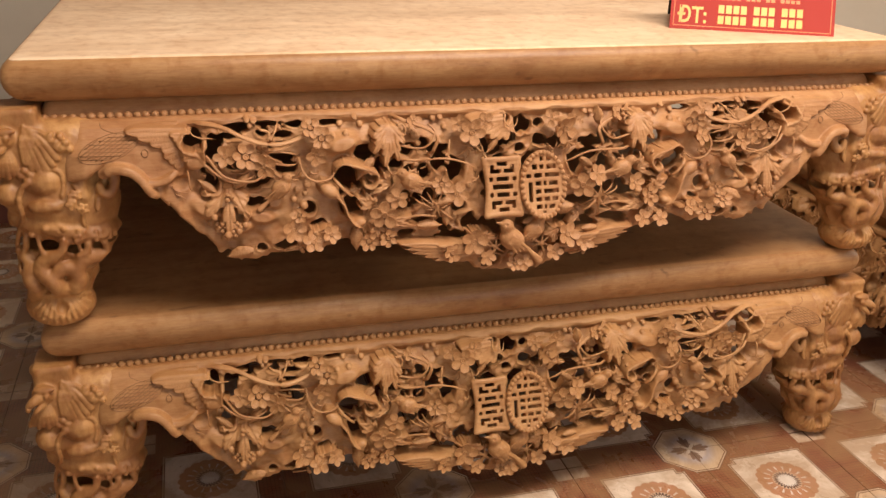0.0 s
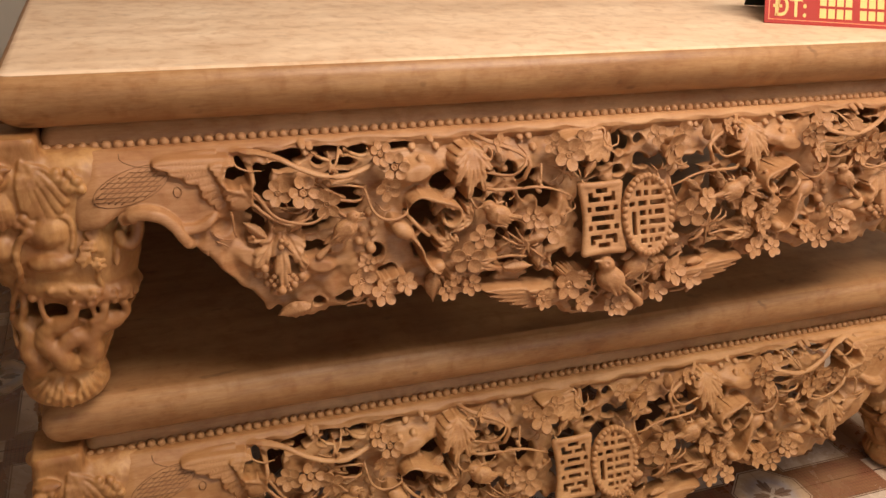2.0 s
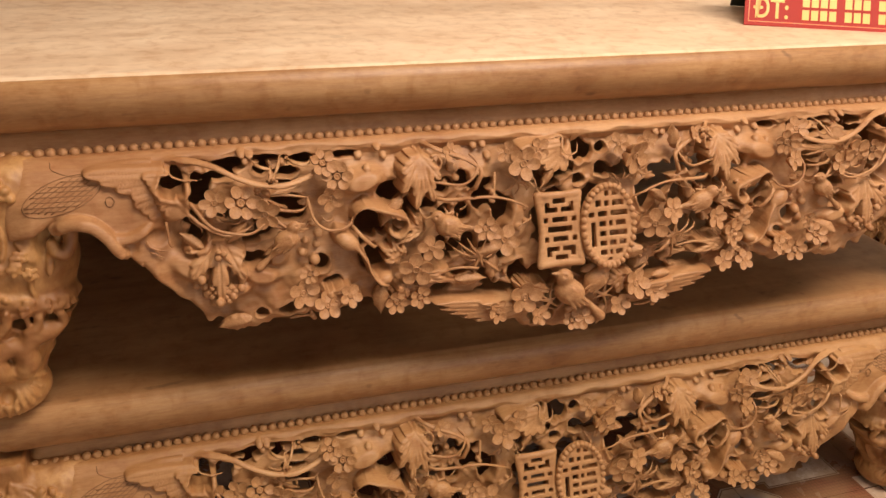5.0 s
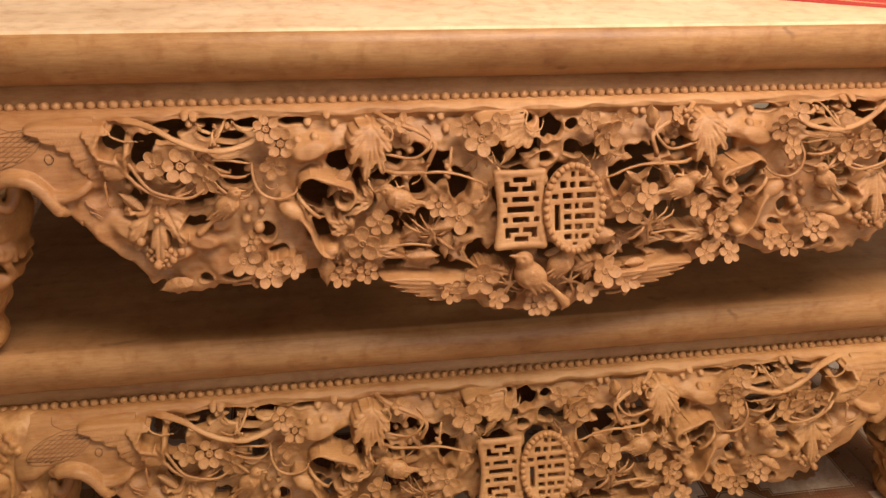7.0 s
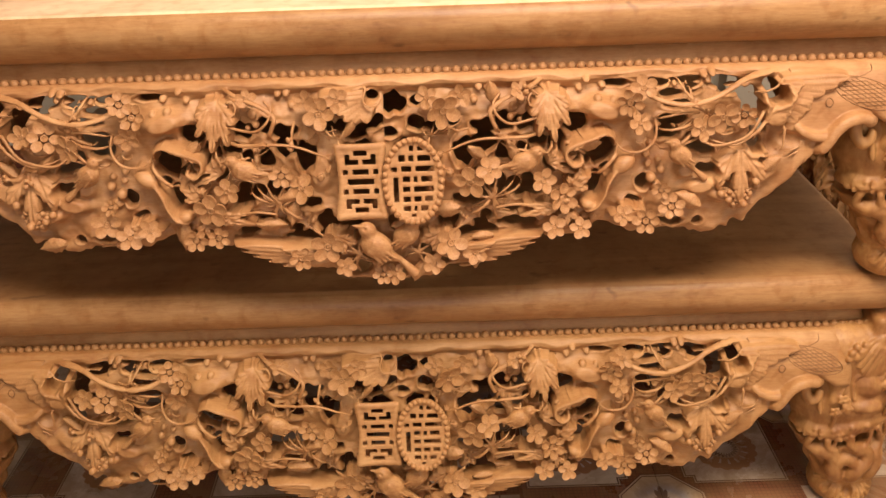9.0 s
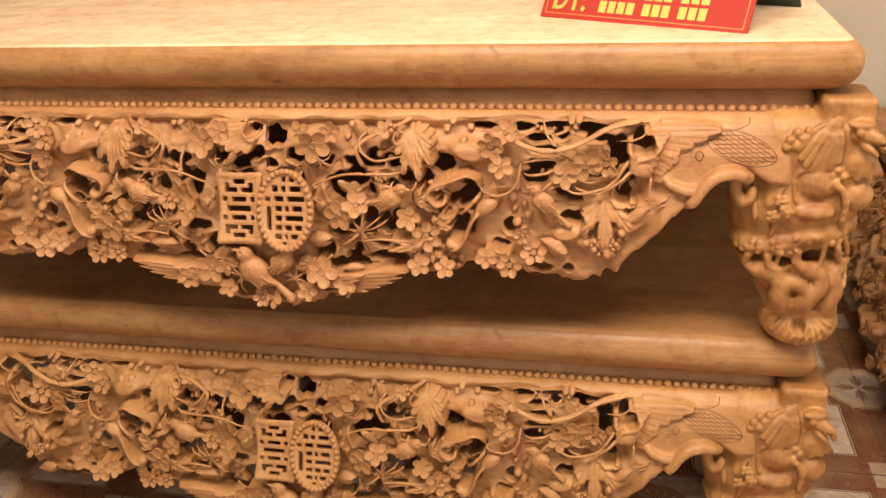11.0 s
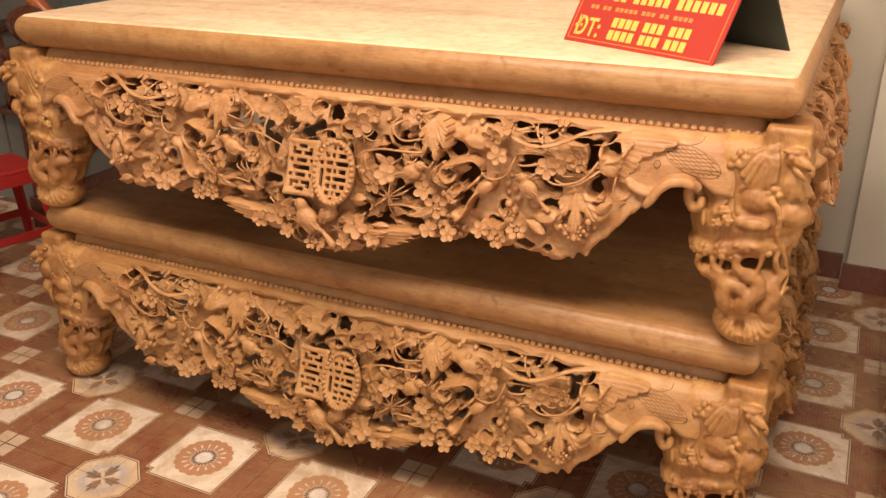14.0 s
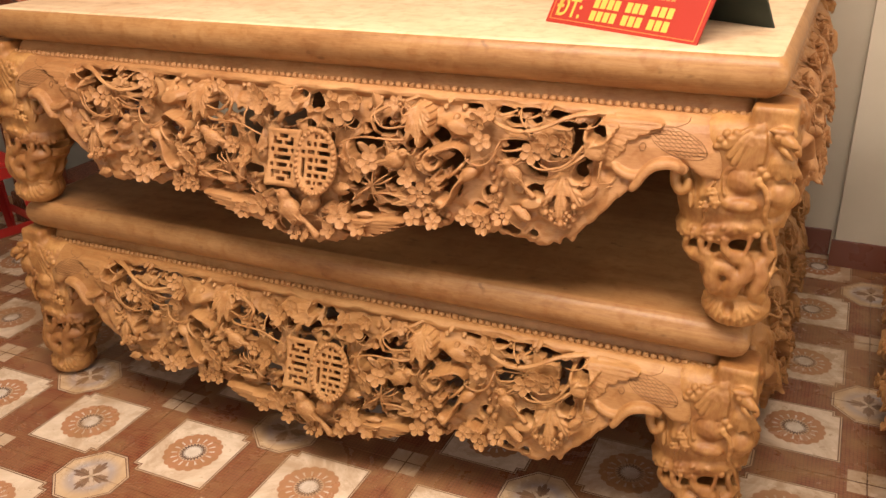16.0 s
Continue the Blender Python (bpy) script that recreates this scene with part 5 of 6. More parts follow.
        vein([(0.014, 0.468), mid, tip], 0.0010, 0.0016, 0.0095, 0.001, True)
    for px, pz in ((-0.056, 0.446), (-0.066, 0.434), (-0.046, 0.436), (-0.058, 0.424), (-0.036, 0.448), (-0.072, 0.420), (0.022, 0.378), (0.032, 0.368), (0.012, 0.368)):
        ball(px, pz, 0.0088, 0.003, 0.002)
    # beaked head on the corner, brow, eye, ruff of feathers
    s.egg((0.056, -0.042, 0.446), (0.026, 0.030, 0.022), 0.006).egg((0.050, -0.060, 0.464), (0.024, 0.014, 0.008), 0.003)
    s.egg((0.046, -0.070, 0.452), (0.008, 0.008, 0.008), 0.002)
    s.strand(curve([(0.060, -0.062, 0.448), (0.074, -0.074, 0.444), (0.086, -0.076, 0.432), (0.088, -0.074, 0.422)], 4), 0.0120, 0.0040, 0.004).strand(curve([(0.056, -0.064, 0.430), (0.068, -0.074, 0.422), (0.078, -0.074, 0.412)], 4), 0.0080, 0.0036, 0.003)
    s.egg((0.074, -0.086, 0.434), (0.016, 0.010, 0.0030), 0.001, True)
    for k in range(7):
        t = -0.6 + 0.26 * k
        s.strand(curve([(0.052 + 0.010 * t, -0.050, 0.424), (0.056 + 0.026 * t, -0.062 + 0.010 * t * t, 0.398), (0.058 + 0.040 * t, -0.058 + 0.018 * t * t, 0.366 + 0.006 * (k % 2))], 4), 0.0046, 0.0064, 0.002)
    # carved outer side
    for k in range(46):
        t = rng.uniform(-0.3, 1.6)
        s.egg((0.076 * math.cos(t) - 0.004, 0.098 * math.sin(t) + 0.028, rng.uniform(0.25, 0.49)), (rng.uniform(0.010, 0.022), 0.014, rng.uniform(0.010, 0.020)), 0.005)
    for k in range(16):
        t = rng.uniform(-0.1, 1.5)
        s.egg((0.088 * math.cos(t), 0.108 * math.sin(t) + 0.028, rng.uniform(0.26, 0.48)), (0.010, 0.010, 0.009), 0.003, True)
    s.f += 0.0008 * np.sin(150 * x + 3 * np.sin(90 * z)) * np.sin(140 * z + 2 * np.sin(110 * x)) * np.sin(120 * y + 1)
    s.f = np.maximum(s.f, -(z + 0 * s.f))
    s.f = np.maximum(s.f, z + 0 * s.f - 0.504)
    verts, quads = nets(s.f, s.low, s.step)
    return {1: mesh_from("leg", verts, quads, leg_wood), -1: mesh_from("leg", verts * (-1, 1, 1), quads[:, ::-1], leg_wood)}


# ---- parts laid onto the apron ----
def onto(x, z, h, size, spin=0.0, nod=0.0, yaw=0.0, flip=1):
    """The pose of a motif that faces out of the apron, h before its ground."""
    m = pose(x, float(lean(z)) - h, z, 90 + nod, 0, yaw) @ pose(0, 0, 0, 0, 0, spin)
    return m @ Matrix.Diagonal((size * flip, size, size, 1))


def child(name, mesh, parent, m, label=""):
    ob = new(name, mesh)
    ob.parent, ob.matrix_basis = parent, m
    return tagged(ob, label) if label else ob


def vine_mesh(points, r0, r1):
    bm = bmesh.new()
    path = [(x, float(lean(z)) - h, z) for x, z, h in curve(points, 6)]
    n = len(path)
    tube(bm, path, [r0 + (r1 - r0) * k / n for k in range(n)], 8)
    return done_mesh("vine", bm)


SQUARE_SLOTS = [(-0.0130, 0.0130, 0.0505, 0.0600), (-0.0300, -0.0205, 0.0340, 0.0530), (-0.0300, -0.0040, 0.0335, 0.0430), (0.0205, 0.0300, 0.0340, 0.0530), (0.0040, 0.0300, 0.0335, 0.0430),
                (-0.0345, -0.0250, 0.0140, 0.0240), (-0.0155, 0.0155, 0.0140, 0.0240), (0.0250, 0.0345, 0.0140, 0.0240), (-0.0255, 0.0255, -0.0055, 0.0055)]
SQUARE_SLOTS += [(x0, x1, -z1, -z0) for x0, x1, z0, z1 in SQUARE_SLOTS[:-1]]
OVAL_SLOTS = [(-0.0385, -0.0290, -0.0400, 0.0080), (-0.0440, -0.0310, 0.0190, 0.0280), (-0.0272, -0.0150, 0.0385, 0.0510), (-0.0060, 0.0015, 0.0590, 0.0700), (0.0095, 0.0205, 0.0590, 0.0690), (-0.0080, 0.0015, 0.0390, 0.0500),
              (0.0095, 0.0345, 0.0390, 0.0500), (-0.0225, -0.0035, 0.0190, 0.0295), (0.0050, 0.0420, 0.0190, 0.0295), (-0.0200, -0.0065, -0.0010, 0.0095), (0.0010, 0.0080, -0.0010, 0.0095), (0.0155, 0.0365, -0.0010, 0.0095),
              (-0.0200, -0.0065, -0.0205, -0.0100), (0.0010, 0.0395, -0.0205, -0.0100), (-0.0200, -0.0065, -0.0395, -0.0295), (0.0010, 0.0145, -0.0395, -0.0295), (0.0220, 0.0365, -0.0395, -0.0295), (-0.0200, -0.0065, -0.0580, -0.0480),
              (0.0010, 0.0060, -0.0580, -0.0480), (0.0135, 0.0280, -0.0580, -0.0480), (-0.0050, 0.0040, -0.0690, -0.0640)]


def pierce(s, slots):
    for x0, x1, z0, z1 in slots:
        s.block(((x0 + x1) / 2, 0, (z0 + z1) / 2), ((x1 - x0) / 2, 0.03, (z1 - z0) / 2), 0.0012, 0.0012, True)
    return s


def square_rim_mesh():
    """A waisted fret panel, cut through, with a raised rim."""
    s = Solid((-0.060, -0.018, -0.086), (0.060, 0.018, 0.086), 0.0016)
    w, h = 0.042, 0.068
    s.block((0, 0.001, 0), (0.037, 0.0065, 0.066), 0.002, 0.003)
    for side in (-1, 1):
        s.strand([(side * (w - 0.008 * math.cos(math.pi * (k / 10 - 0.5)) + 0.002), 0, -h + 2 * h * k / 10) for k in range(11)], 0.0075, 0.0075, 0.003)
        s.strand([(-w, 0, side * h), (0, 0, side * (h - 0.002)), (w, 0, side * h)], 0.0075, 0.0075, 0.003)
    return pierce(s, SQUARE_SLOTS).mesh("fret_panel", carve_wood)


def oval_rim_mesh():
    """An oval fret panel, cut through."""
    s = Solid((-0.066, -0.018, -0.090), (0.066, 0.018, 0.090), 0.0016)
    cut, (x, y, z) = s.near(s.low, -s.low)
    s.f[cut] = np.minimum(s.f[cut], np.maximum((np.hypot(x / 0.053, z / 0.078) - 1) * 0.053, np.abs(y) - 0.0065))
    pierce(s, OVAL_SLOTS)
    s.strand([(0.053 * math.cos(a), 0, 0.0775 * math.sin(a)) for a in (2 * math.pi * k / 40 for k in range(41))], 0.0075, 0.0075, 0.003)
    return s.mesh("fret_oval", carve_wood)


def engraving_mesh():
    """Fish-scale hatching in a rounded patch with a few curved lines, drawn as thin dark bars."""
    bm = bmesh.new()

    def groove(pts):
        tube(bm, [(x, float(lean(z)) - 0.0140, z) for x, z in pts], 0.0011, 4)

    def patch(k):
        a = 2 * math.pi * k / 24
        return 0.935 + 0.062 * math.cos(a), -0.187 + 0.026 * math.sin(a) - 0.25 * (0.062 * math.cos(a))

    groove([patch(k) for k in range(25)])
    for lane in range(-9, 10):
        for slope in (-0.85, 0.65):
            pts = []
            for k in range(13):
                u = -0.058 + 0.116 * k / 12
                v = 0.0072 * lane + slope * (u - 0.0) * 0.42
                if (u / 0.060) ** 2 + (v / 0.024) ** 2 < 1:
                    pts.append((0.935 + u, -0.187 + v - 0.25 * u))
            if len(pts) > 2:
                groove(pts)
    groove([(0.862 + 0.007 * math.cos(a), -0.200 + 0.008 * math.sin(a)) for a in (2 * math.pi * k / 12 for k in range(13))])
    groove(curve([(0.80, -0.150), (0.86, -0.152), (0.91, -0.160), (0.945, -0.150), (0.95, -0.140)], 4))
    groove(curve([(1.02, -0.142), (1.03, -0.160), (1.055, -0.172), (1.075, -0.168)], 4))
    groove(curve([(1.035, -0.143), (1.045, -0.155), (1.06, -0.160)], 4))
    return done_mesh("engraving", bm, engraved)


engraved = plain("dark_engraved_line", (0.25, 0.12, 0.05), 0.7, 0.2)


def grapes(kit, parent, m):
    base = new("grapes")
    base.parent, base.matrix_basis = parent, m
    for at in kit.bunch:
        child("grape", kit.grape, base, at)


class Kit:
    """The meshes that both tables share."""


def make_kit():
    k = Kit()
    k.apron, k.far_apron = apron_mesh(0.0020), apron_mesh(0.0058)
    k.flowers = [flower_mesh("flower", 5, 1), flower_mesh("flower", 5, 2), flower_mesh("flower", 6, 3)]
    k.sprigs = [sprig_mesh("bud_twig", n) for n in range(4)]
    k.leaves = [small_leaf_mesh("leaf", n) for n in range(4)]
    k.roots = [roots_mesh("stem_knot", n) for n in range(3)]
    k.bunch = grape_places(3)
    k.birds = [bird_mesh("bird", 0.0), bird_mesh("bird", 0.16)]
    k.square, k.oval, k.engraving = square_rim_mesh(), oval_rim_mesh(), engraving_mesh()
    k.legs = leg_mesh()
    bm = bmesh.new()
    bmesh.ops.create_icosphere(bm, subdivisions=2, radius=1.0)
    k.bead = done_mesh("bead", bm, carve_wood)
    bm = bmesh.new()
    bmesh.ops.create_icosphere(bm, subdivisions=2, radius=1.0)
    k.grape = done_mesh("grape", bm)
    k.vines = []
    for points, r0, r1 in VINES:
        k.vines.append(vine_mesh(points, r0, r1))
        k.vines.append(vine_mesh([(-x, z, h) for x, z, h in points], r0, r1))
    return k


VINES = [
    ([(-0.735, -0.210, 0.020), (-0.706, -0.249, 0.030), (-0.675, -0.264, 0.030), (-0.637, -0.269, 0.028), (-0.608, -0.255, 0.022)], 0.0036, 0.0024),
    ([(-0.600, -0.246, 0.020), (-0.570, -0.268, 0.026), (-0.536, -0.275, 0.016)], 0.0036, 0.0020),
    ([(-0.300, -0.208, 0.020), (-0.249, -0.216, 0.028), (-0.223, -0.201, 0.032), (-0.213, -0.180, 0.030), (-0.226, -0.164, 0.026)], 0.0030, 0.0024),
    ([(-0.290, -0.380, 0.012), (-0.254, -0.372, 0.022), (-0.215, -0.379, 0.018)], 0.0031, 0.0024),
]

# x, z, radius, for one half
FLOWERS = [
    (-0.651, -0.217, 0.031), (-0.612, -0.238, 0.025), (-0.693, -0.213, 0.023), (-0.505, -0.162, 0.024), (-0.477, -0.185, 0.028), (-0.496, -0.222, 0.024), (-0.558, -0.387, 0.026), (-0.515, -0.416, 0.026),
    (-0.540, -0.352, 0.018), (-0.204, -0.302, 0.025), (-0.164, -0.326, 0.030), (-0.346, -0.362, 0.031), (-0.306, -0.328, 0.025), (-0.117, -0.188, 0.031), (-0.333, -0.420, 0.022), (-0.380, -0.425, 0.022),
    (-0.124, -0.447, 0.031), (-0.178, -0.470, 0.024), (-0.015, -0.512, 0.021), (-0.148, -0.166, 0.022), (-0.083, -0.166, 0.022), (-0.262, -0.160, 0.018), (-0.09, -0.49, 0.020), (-0.47, -0.40, 0.022),
]


def shade_round(ob):
    """Smooth shading, but for the sharp edges."""
    ob.data.polygons.foreach_set("use_smooth", [len(p.vertices) == 4 for p in ob.data.polygons])


def build_table(kit, top, foot, label, board):
    rng = random.Random(7)
    t = thing("platform_table", label, "table", pose(0, 0, top) if foot > 0 else pose(-0.005, -0.015, top), "stacked platform tables")
    nose = [(-0.03, -0.099), (-0.010, -0.0975), (0.004, -0.093), (0.015, -0.0855), (0.0245, -0.075), (0.0310, -0.062), (0.0345, -0.048), (0.0345, -0.035), (0.0315, -0.023), (0.0262, -0.0135), (0.0205, -0.008), (0.0170, -0.0048), (0.0150, -0.0044), (0.0120, -0.0012), (0.004, 0.0)]
    top_part = part("tabletop", sweep_ring(nose, HALF, 0.10, BACK + 0.1, 0.02), shaded_edge_wood, t, "sanded plank top with a darker rounded edge, lit and shaded in colour")
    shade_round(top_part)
    # flat face takes its own tone; the edge keeps the shade-darkened one
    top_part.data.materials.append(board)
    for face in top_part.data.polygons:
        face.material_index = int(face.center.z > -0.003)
    shade_round(part("frieze", sweep_ring([(-0.10, -0.175), (-0.020, -0.165), (-0.004, -0.152), (-0.003, -0.1430), (-0.002, -0.1418), (-0.007, -0.1412), (-0.008, -0.126), (-0.0105, -0.117), (-0.0145, -0.108), (-0.020, -0.101), (-0.028, -0.096)], HALF - 0.02, 0.10, BACK + 0.1, 0.02), carve_wood, t, "plain recessed moulding under the top"))
    # beads along the front
    n = 113
    for k in range(n + 1):
        x = -1.062 + 2.132 * k / n
        child("bead", kit.bead, t, pose(x, 0.0995 + rng.uniform(-0.0008, 0.0008), -0.1325, 0, 0, rng.uniform(0, 360)) @ Matrix.Scale(0.0092 * rng.uniform(0.93, 1.05), 4))
    child("apron", kit.apron, t, Matrix(), "pierced carved wooden apron")
    for mesh in kit.vines:
        child("vine", mesh, t, Matrix())
    for s in (-1, 1):
        child("engraving", kit.engraving, t, Matrix.Diagonal((s, 1, 1, 1)), "fish-scale hatching cut into smooth wood")
        for x, z, r in FLOWERS:
            child("flower", rng.choice(kit.flowers), t, onto(-s * x + rng.uniform(-0.004, 0.004), z, 0.021 + rng.uniform(0, 0.008), r * rng.uniform(1.05, 1.18), rng.uniform(0, 360), rng.uniform(-34, 6), rng.uniform(-24, 24)))
        grapes(kit, t, onto(s * 0.694, -0.362, 0.012, 0.044, 4 * s))
        child("bird", kit.birds[0], t, onto(s * 0.580, -0.290, 0.020, 0.072, -22 * s, 0, 0, s), "small carved perching bird")
        child("bird", kit.birds[1], t, onto(s * 0.268, -0.292, 0.020, 0.080, 4 * s, 0, 0, -s), "small carved perching bird")
        for x, z, size in ((0.211, -0.357, 0.055), (0.128, -0.222, 0.04), (0.060, -0.470, 0.05)):
            child("stem_knot", rng.choice(kit.roots), t, onto(s * x, z, 0.012, size, rng.uniform(0, 360)))
        placed = [(abs(x), z) for x, z, _ in FLOWERS]
        tries = 0
        while tries < 900 and len(placed) < len(FLOWERS) + 15:
            tries += 1
            x, z = rng.uniform(0.02, 0.76), rng.uniform(-0.53, -0.178)
            if z < float(drop(x)) + 0.008 or (x < 0.13 and -0.405 < z < -0.225) or any(math.hypot(x - a, z - b) < 0.034 for a, b in placed):
                continue
            placed.append((x, z))
            if len(placed) % 3:
                child("leaf", rng.choice(kit.leaves), t, onto(s * x, z, 0.016, rng.uniform(0.040, 0.062), rng.uniform(0, 360), rng.uniform(-18, 8), rng.uniform(-15, 15)))
            else:
                child("bud_twig", rng.choice(kit.sprigs), t, onto(s * x, z, 0.012, rng.uniform(0.036, 0.052), rng.uniform(0, 360), rng.uniform(-15, 10)))
    # emblems with a beaded border, and the two birds below them
    child("fret_panel", kit.square, t, pose(-0.047, -0.010, -0.318, -19), "waisted pierced fret panel")
    oval = child("fret_oval", kit.oval, t, pose(0.055, -0.016, -0.318, -19), "oval pierced fret panel with a beaded border")
    for k in range(34):
        a = 2 * math.pi * k / 34
        child("bead", kit.bead, oval, pose(0.0550 * math.cos(a), -0.006, 0.0795 * math.sin(a)) @ Matrix.Scale(0.0070, 4))
    child("bird", kit.birds[1], t, onto(-0.018, -0.450, 0.028, 0.106, -28), "carved bird with a long tail")
    child("bird", kit.birds[0], t, onto(0.032, -0.430, 0.022, 0.086, 24, 0, 0, -1), "carved bird looking up")
    # legs
    tall = (top - 0.140 - foot) / 0.465
    for s in (-1, 1):
        for y, turn in ((0.095, 0), (BACK + 0.005, 90 * s)):
            child("leg", kit.legs[s], t, pose(s * 1.085, y, foot - top, 0, 0, turn) @ Matrix.Diagonal((1, 1, tall, 1)), "cabriole leg carved with fruit, roots and a shell foot")
        side = child("side_apron", kit.far_apron, t, pose(s * 1.150, BACK / 2 + 0.09, 0, 0, 0, 90 * s) @ Matrix.Translation((0, -0.04, 0)) @ Matrix.Diagonal((0.74, 1, 1, 1)), "pierced carved wooden side apron")
        for x, z, r in FLOWERS[:20]:
            for e in (-1, 1):
                child("flower", rng.choice(kit.flowers), side, onto(e * x, z, 0.020, r, rng.uniform(0, 360), -10))
    if foot < 0:
        for ob in t.children_recursive:
            if ob.type == "MESH" and ob.data.materials[0] == carve_wood:
                ob.material_slots[0].link, ob.material_slots[0].material = "OBJECT", low_carve_wood
    # unseen board, added to keep light out of the table's inside
    part("back_shade_board", box(bmesh.new(), -1.05, 1.05, BACK + 0.075, BACK + 0.10, -0.595, -0.14, 0.006), carve_wood, t, "plain board along the back, added to darken the inside")
    return t


kit = make_kit()
build_table(kit, 1.180, 0.568, "carved honey-coloured wooden platform table stacked on another", sheen_slab_wood)
lower = build_table(kit, 0.568, FLOOR, "carved honey-coloured wooden platform table standing on the tiles", shaded_shelf_wood)
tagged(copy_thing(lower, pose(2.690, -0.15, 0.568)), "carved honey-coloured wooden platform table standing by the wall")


# ---- loose things ----
def make_sign():
    """A red tent card; the words that cannot be kept are plain bars."""
    a, b, back = Vector((0.542, 0.318, 0)), Vector((0.940, 0.134, 0)), Vector((0.075, 0.140, 0))
    along = (b - a).normalized()
    wide, tall = 0.492, 0.27
    rise = (back + Vector((0, 0, tall)))
    high = rise.length
    up = rise.normalized()
    out = along.cross(up)
    frame_m = Matrix((along, up, out)).transposed().to_4x4()
    frame_m.translation = a + Vector((0, 0, 1.1815))
    t = thing("table_sign", "red tent-shaped shop sign with yellow print on the table", "sign", frame_m @ Matrix.Scale(0.89, 4))
    part("front_panel", box(bmesh.new(), 0, wide, 0, high, -0.006, 0.0, 0.001), sign_red, t, "glossy red printed panel")
    # back panel, hinged at the top
    bm = bmesh.new()
    foot = a + 2 * back
    inv = frame_m.inverted()
    corners = [inv @ (p + Vector((0, 0, 1.1815))) for p in (foot, foot + along * wide)]
    top = [Vector((0, high - 0.002, -0.004)), Vector((wide, high - 0.002, -0.004))]
    lean_n = (top[0] - corners[0]).cross(Vector((1, 0, 0))).normalized() * 0.006
    vs = [bm.verts.new(p) for p in (corners[0], corners[1], top[1], top[0])] + [bm.verts.new(p + lean_n) for p in (corners[0], corners[1], top[1], top[0])]
    for f in ((0, 1, 2, 3), (7, 6, 5, 4), (0, 4, 5, 1), (1, 5, 6, 2), (2, 6, 7, 3), (3, 7, 4, 0)):
        bm.faces.new([vs[i] for i in f])
    bmesh.ops.recalc_face_normals(bm, faces=bm.faces)
    part("back_panel", bm, sign_green, t, "plain dark green back panel")
    # border line
    for x0, x1, y0, y1 in ((0.010, wide - 0.010, 0.010, 0.012), (0.010, wide - 0.010, high - 0.012, high - 0.010), (0.010, 0.012, 0.012, high - 0.012), (wide - 0.012, wide - 0.010, 0.012, high - 0.012)):
        part("border_line", box(bmesh.new(), x0, x1, y0, y1, 0.0, 0.0008), sign_orange, t)
    text = bpy.data.curves.new("print", "FONT")
    text.body, text.size, text.extrude, text.offset = "ĐT:", 0.074, 0.0006, 0.0012
    text.materials.append(sign_yellow)
    ob = new("lettering", text)
    ob.parent, ob.matrix_basis = t, Matrix.Translation((0.022, 0.022, 0.0006)) @ Matrix.Diagonal((0.78, 1, 1, 1))
    # numbers, address and name as bars
    for y, x, sizes in ((0.056, 0.145, (4, 3, 3)), (0.021, 0.145, (4, 3, 3))):
        for n in sizes:
            for _ in range(n):
                part("print_bar", box(bmesh.new(), x, x + 0.0175, y, y + 0.027, 0.0, 0.0010, 0.0003), sign_yellow, t)
                x += 0.0225
            x += 0.016
    for y, h, x, sizes, step, mat in ((0.100, 0.011, 0.05, (2, 2, 5, 3, 2, 4), 0.0155, sign_orange), (0.128, 0.030, 0.05, (2, 2, 5, 6), 0.024, sign_yellow), (0.178, 0.045, 0.06, (3, 5), 0.043, sign_yellow)):
        for n in sizes:
            for _ in range(n):
                if x + step < wide - 0.02:
                    part("print_bar", box(bmesh.new(), x, x + 0.72 * step, y, y + h, 0.0, 0.0010, 0.0003), mat, t)
                x += step
            x += 0.8 * step


make_sign()


def make_stool():
    t = thing("plastic_stool", "red moulded plastic stool with splayed open legs", "stool", pose(-2.20, 0.68, FLOOR, 0, 0, -16))
    bm = bmesh.new()
    box(bm, -0.145, 0.145, -0.145, 0.145, 0.425, 0.45, 0.010)
    part("seat", bm, red_plastic, t)
    for sx in (-1, 1):
        for sy in (-1, 1):
            bm = bmesh.new()
            rows = []
            for z, o in ((0.426, 0.142), (0.30, 0.151), (0.0, 0.176)):
                w = 0.042 - 0.012 * (0.43 - z) / 0.43
                rows.append([bm.verts.new((sx * (o - dx), sy * (o - dy), z)) for dx, dy in ((0, 0), (w, 0), (w, 0.006), (0.006, 0.006), (0.006, w), (0, w))])
            for r0, r1 in zip(rows, rows[1:]):
                for i in range(6):
                    bm.faces.new((r0[i], r0[(i + 1) % 6], r1[(i + 1) % 6], r1[i]))
            bm.faces.new(rows[0])
            bm.faces.new(rows[-1][::-1])
            bmesh.ops.recalc_face_normals(bm, faces=bm.faces)
            part("leg", bm, red_plastic, t)
    for side in range(4):
        for name, half, y0, z0, z1 in (("seat_rim", 0.135, -0.1455, 0.375, 0.426), ("stretcher", 0.150, -0.1665, 0.125, 0.165)):
            bm = box(bmesh.new(), -half, half, y0, y0 + 0.004, z0, z1, 0.001)
            bmesh.ops.transform(bm, matrix=pose(0, 0, 0, 0, 0, 90 * side), verts=bm.verts)
            part(name, bm, red_plastic, t)


make_stool()


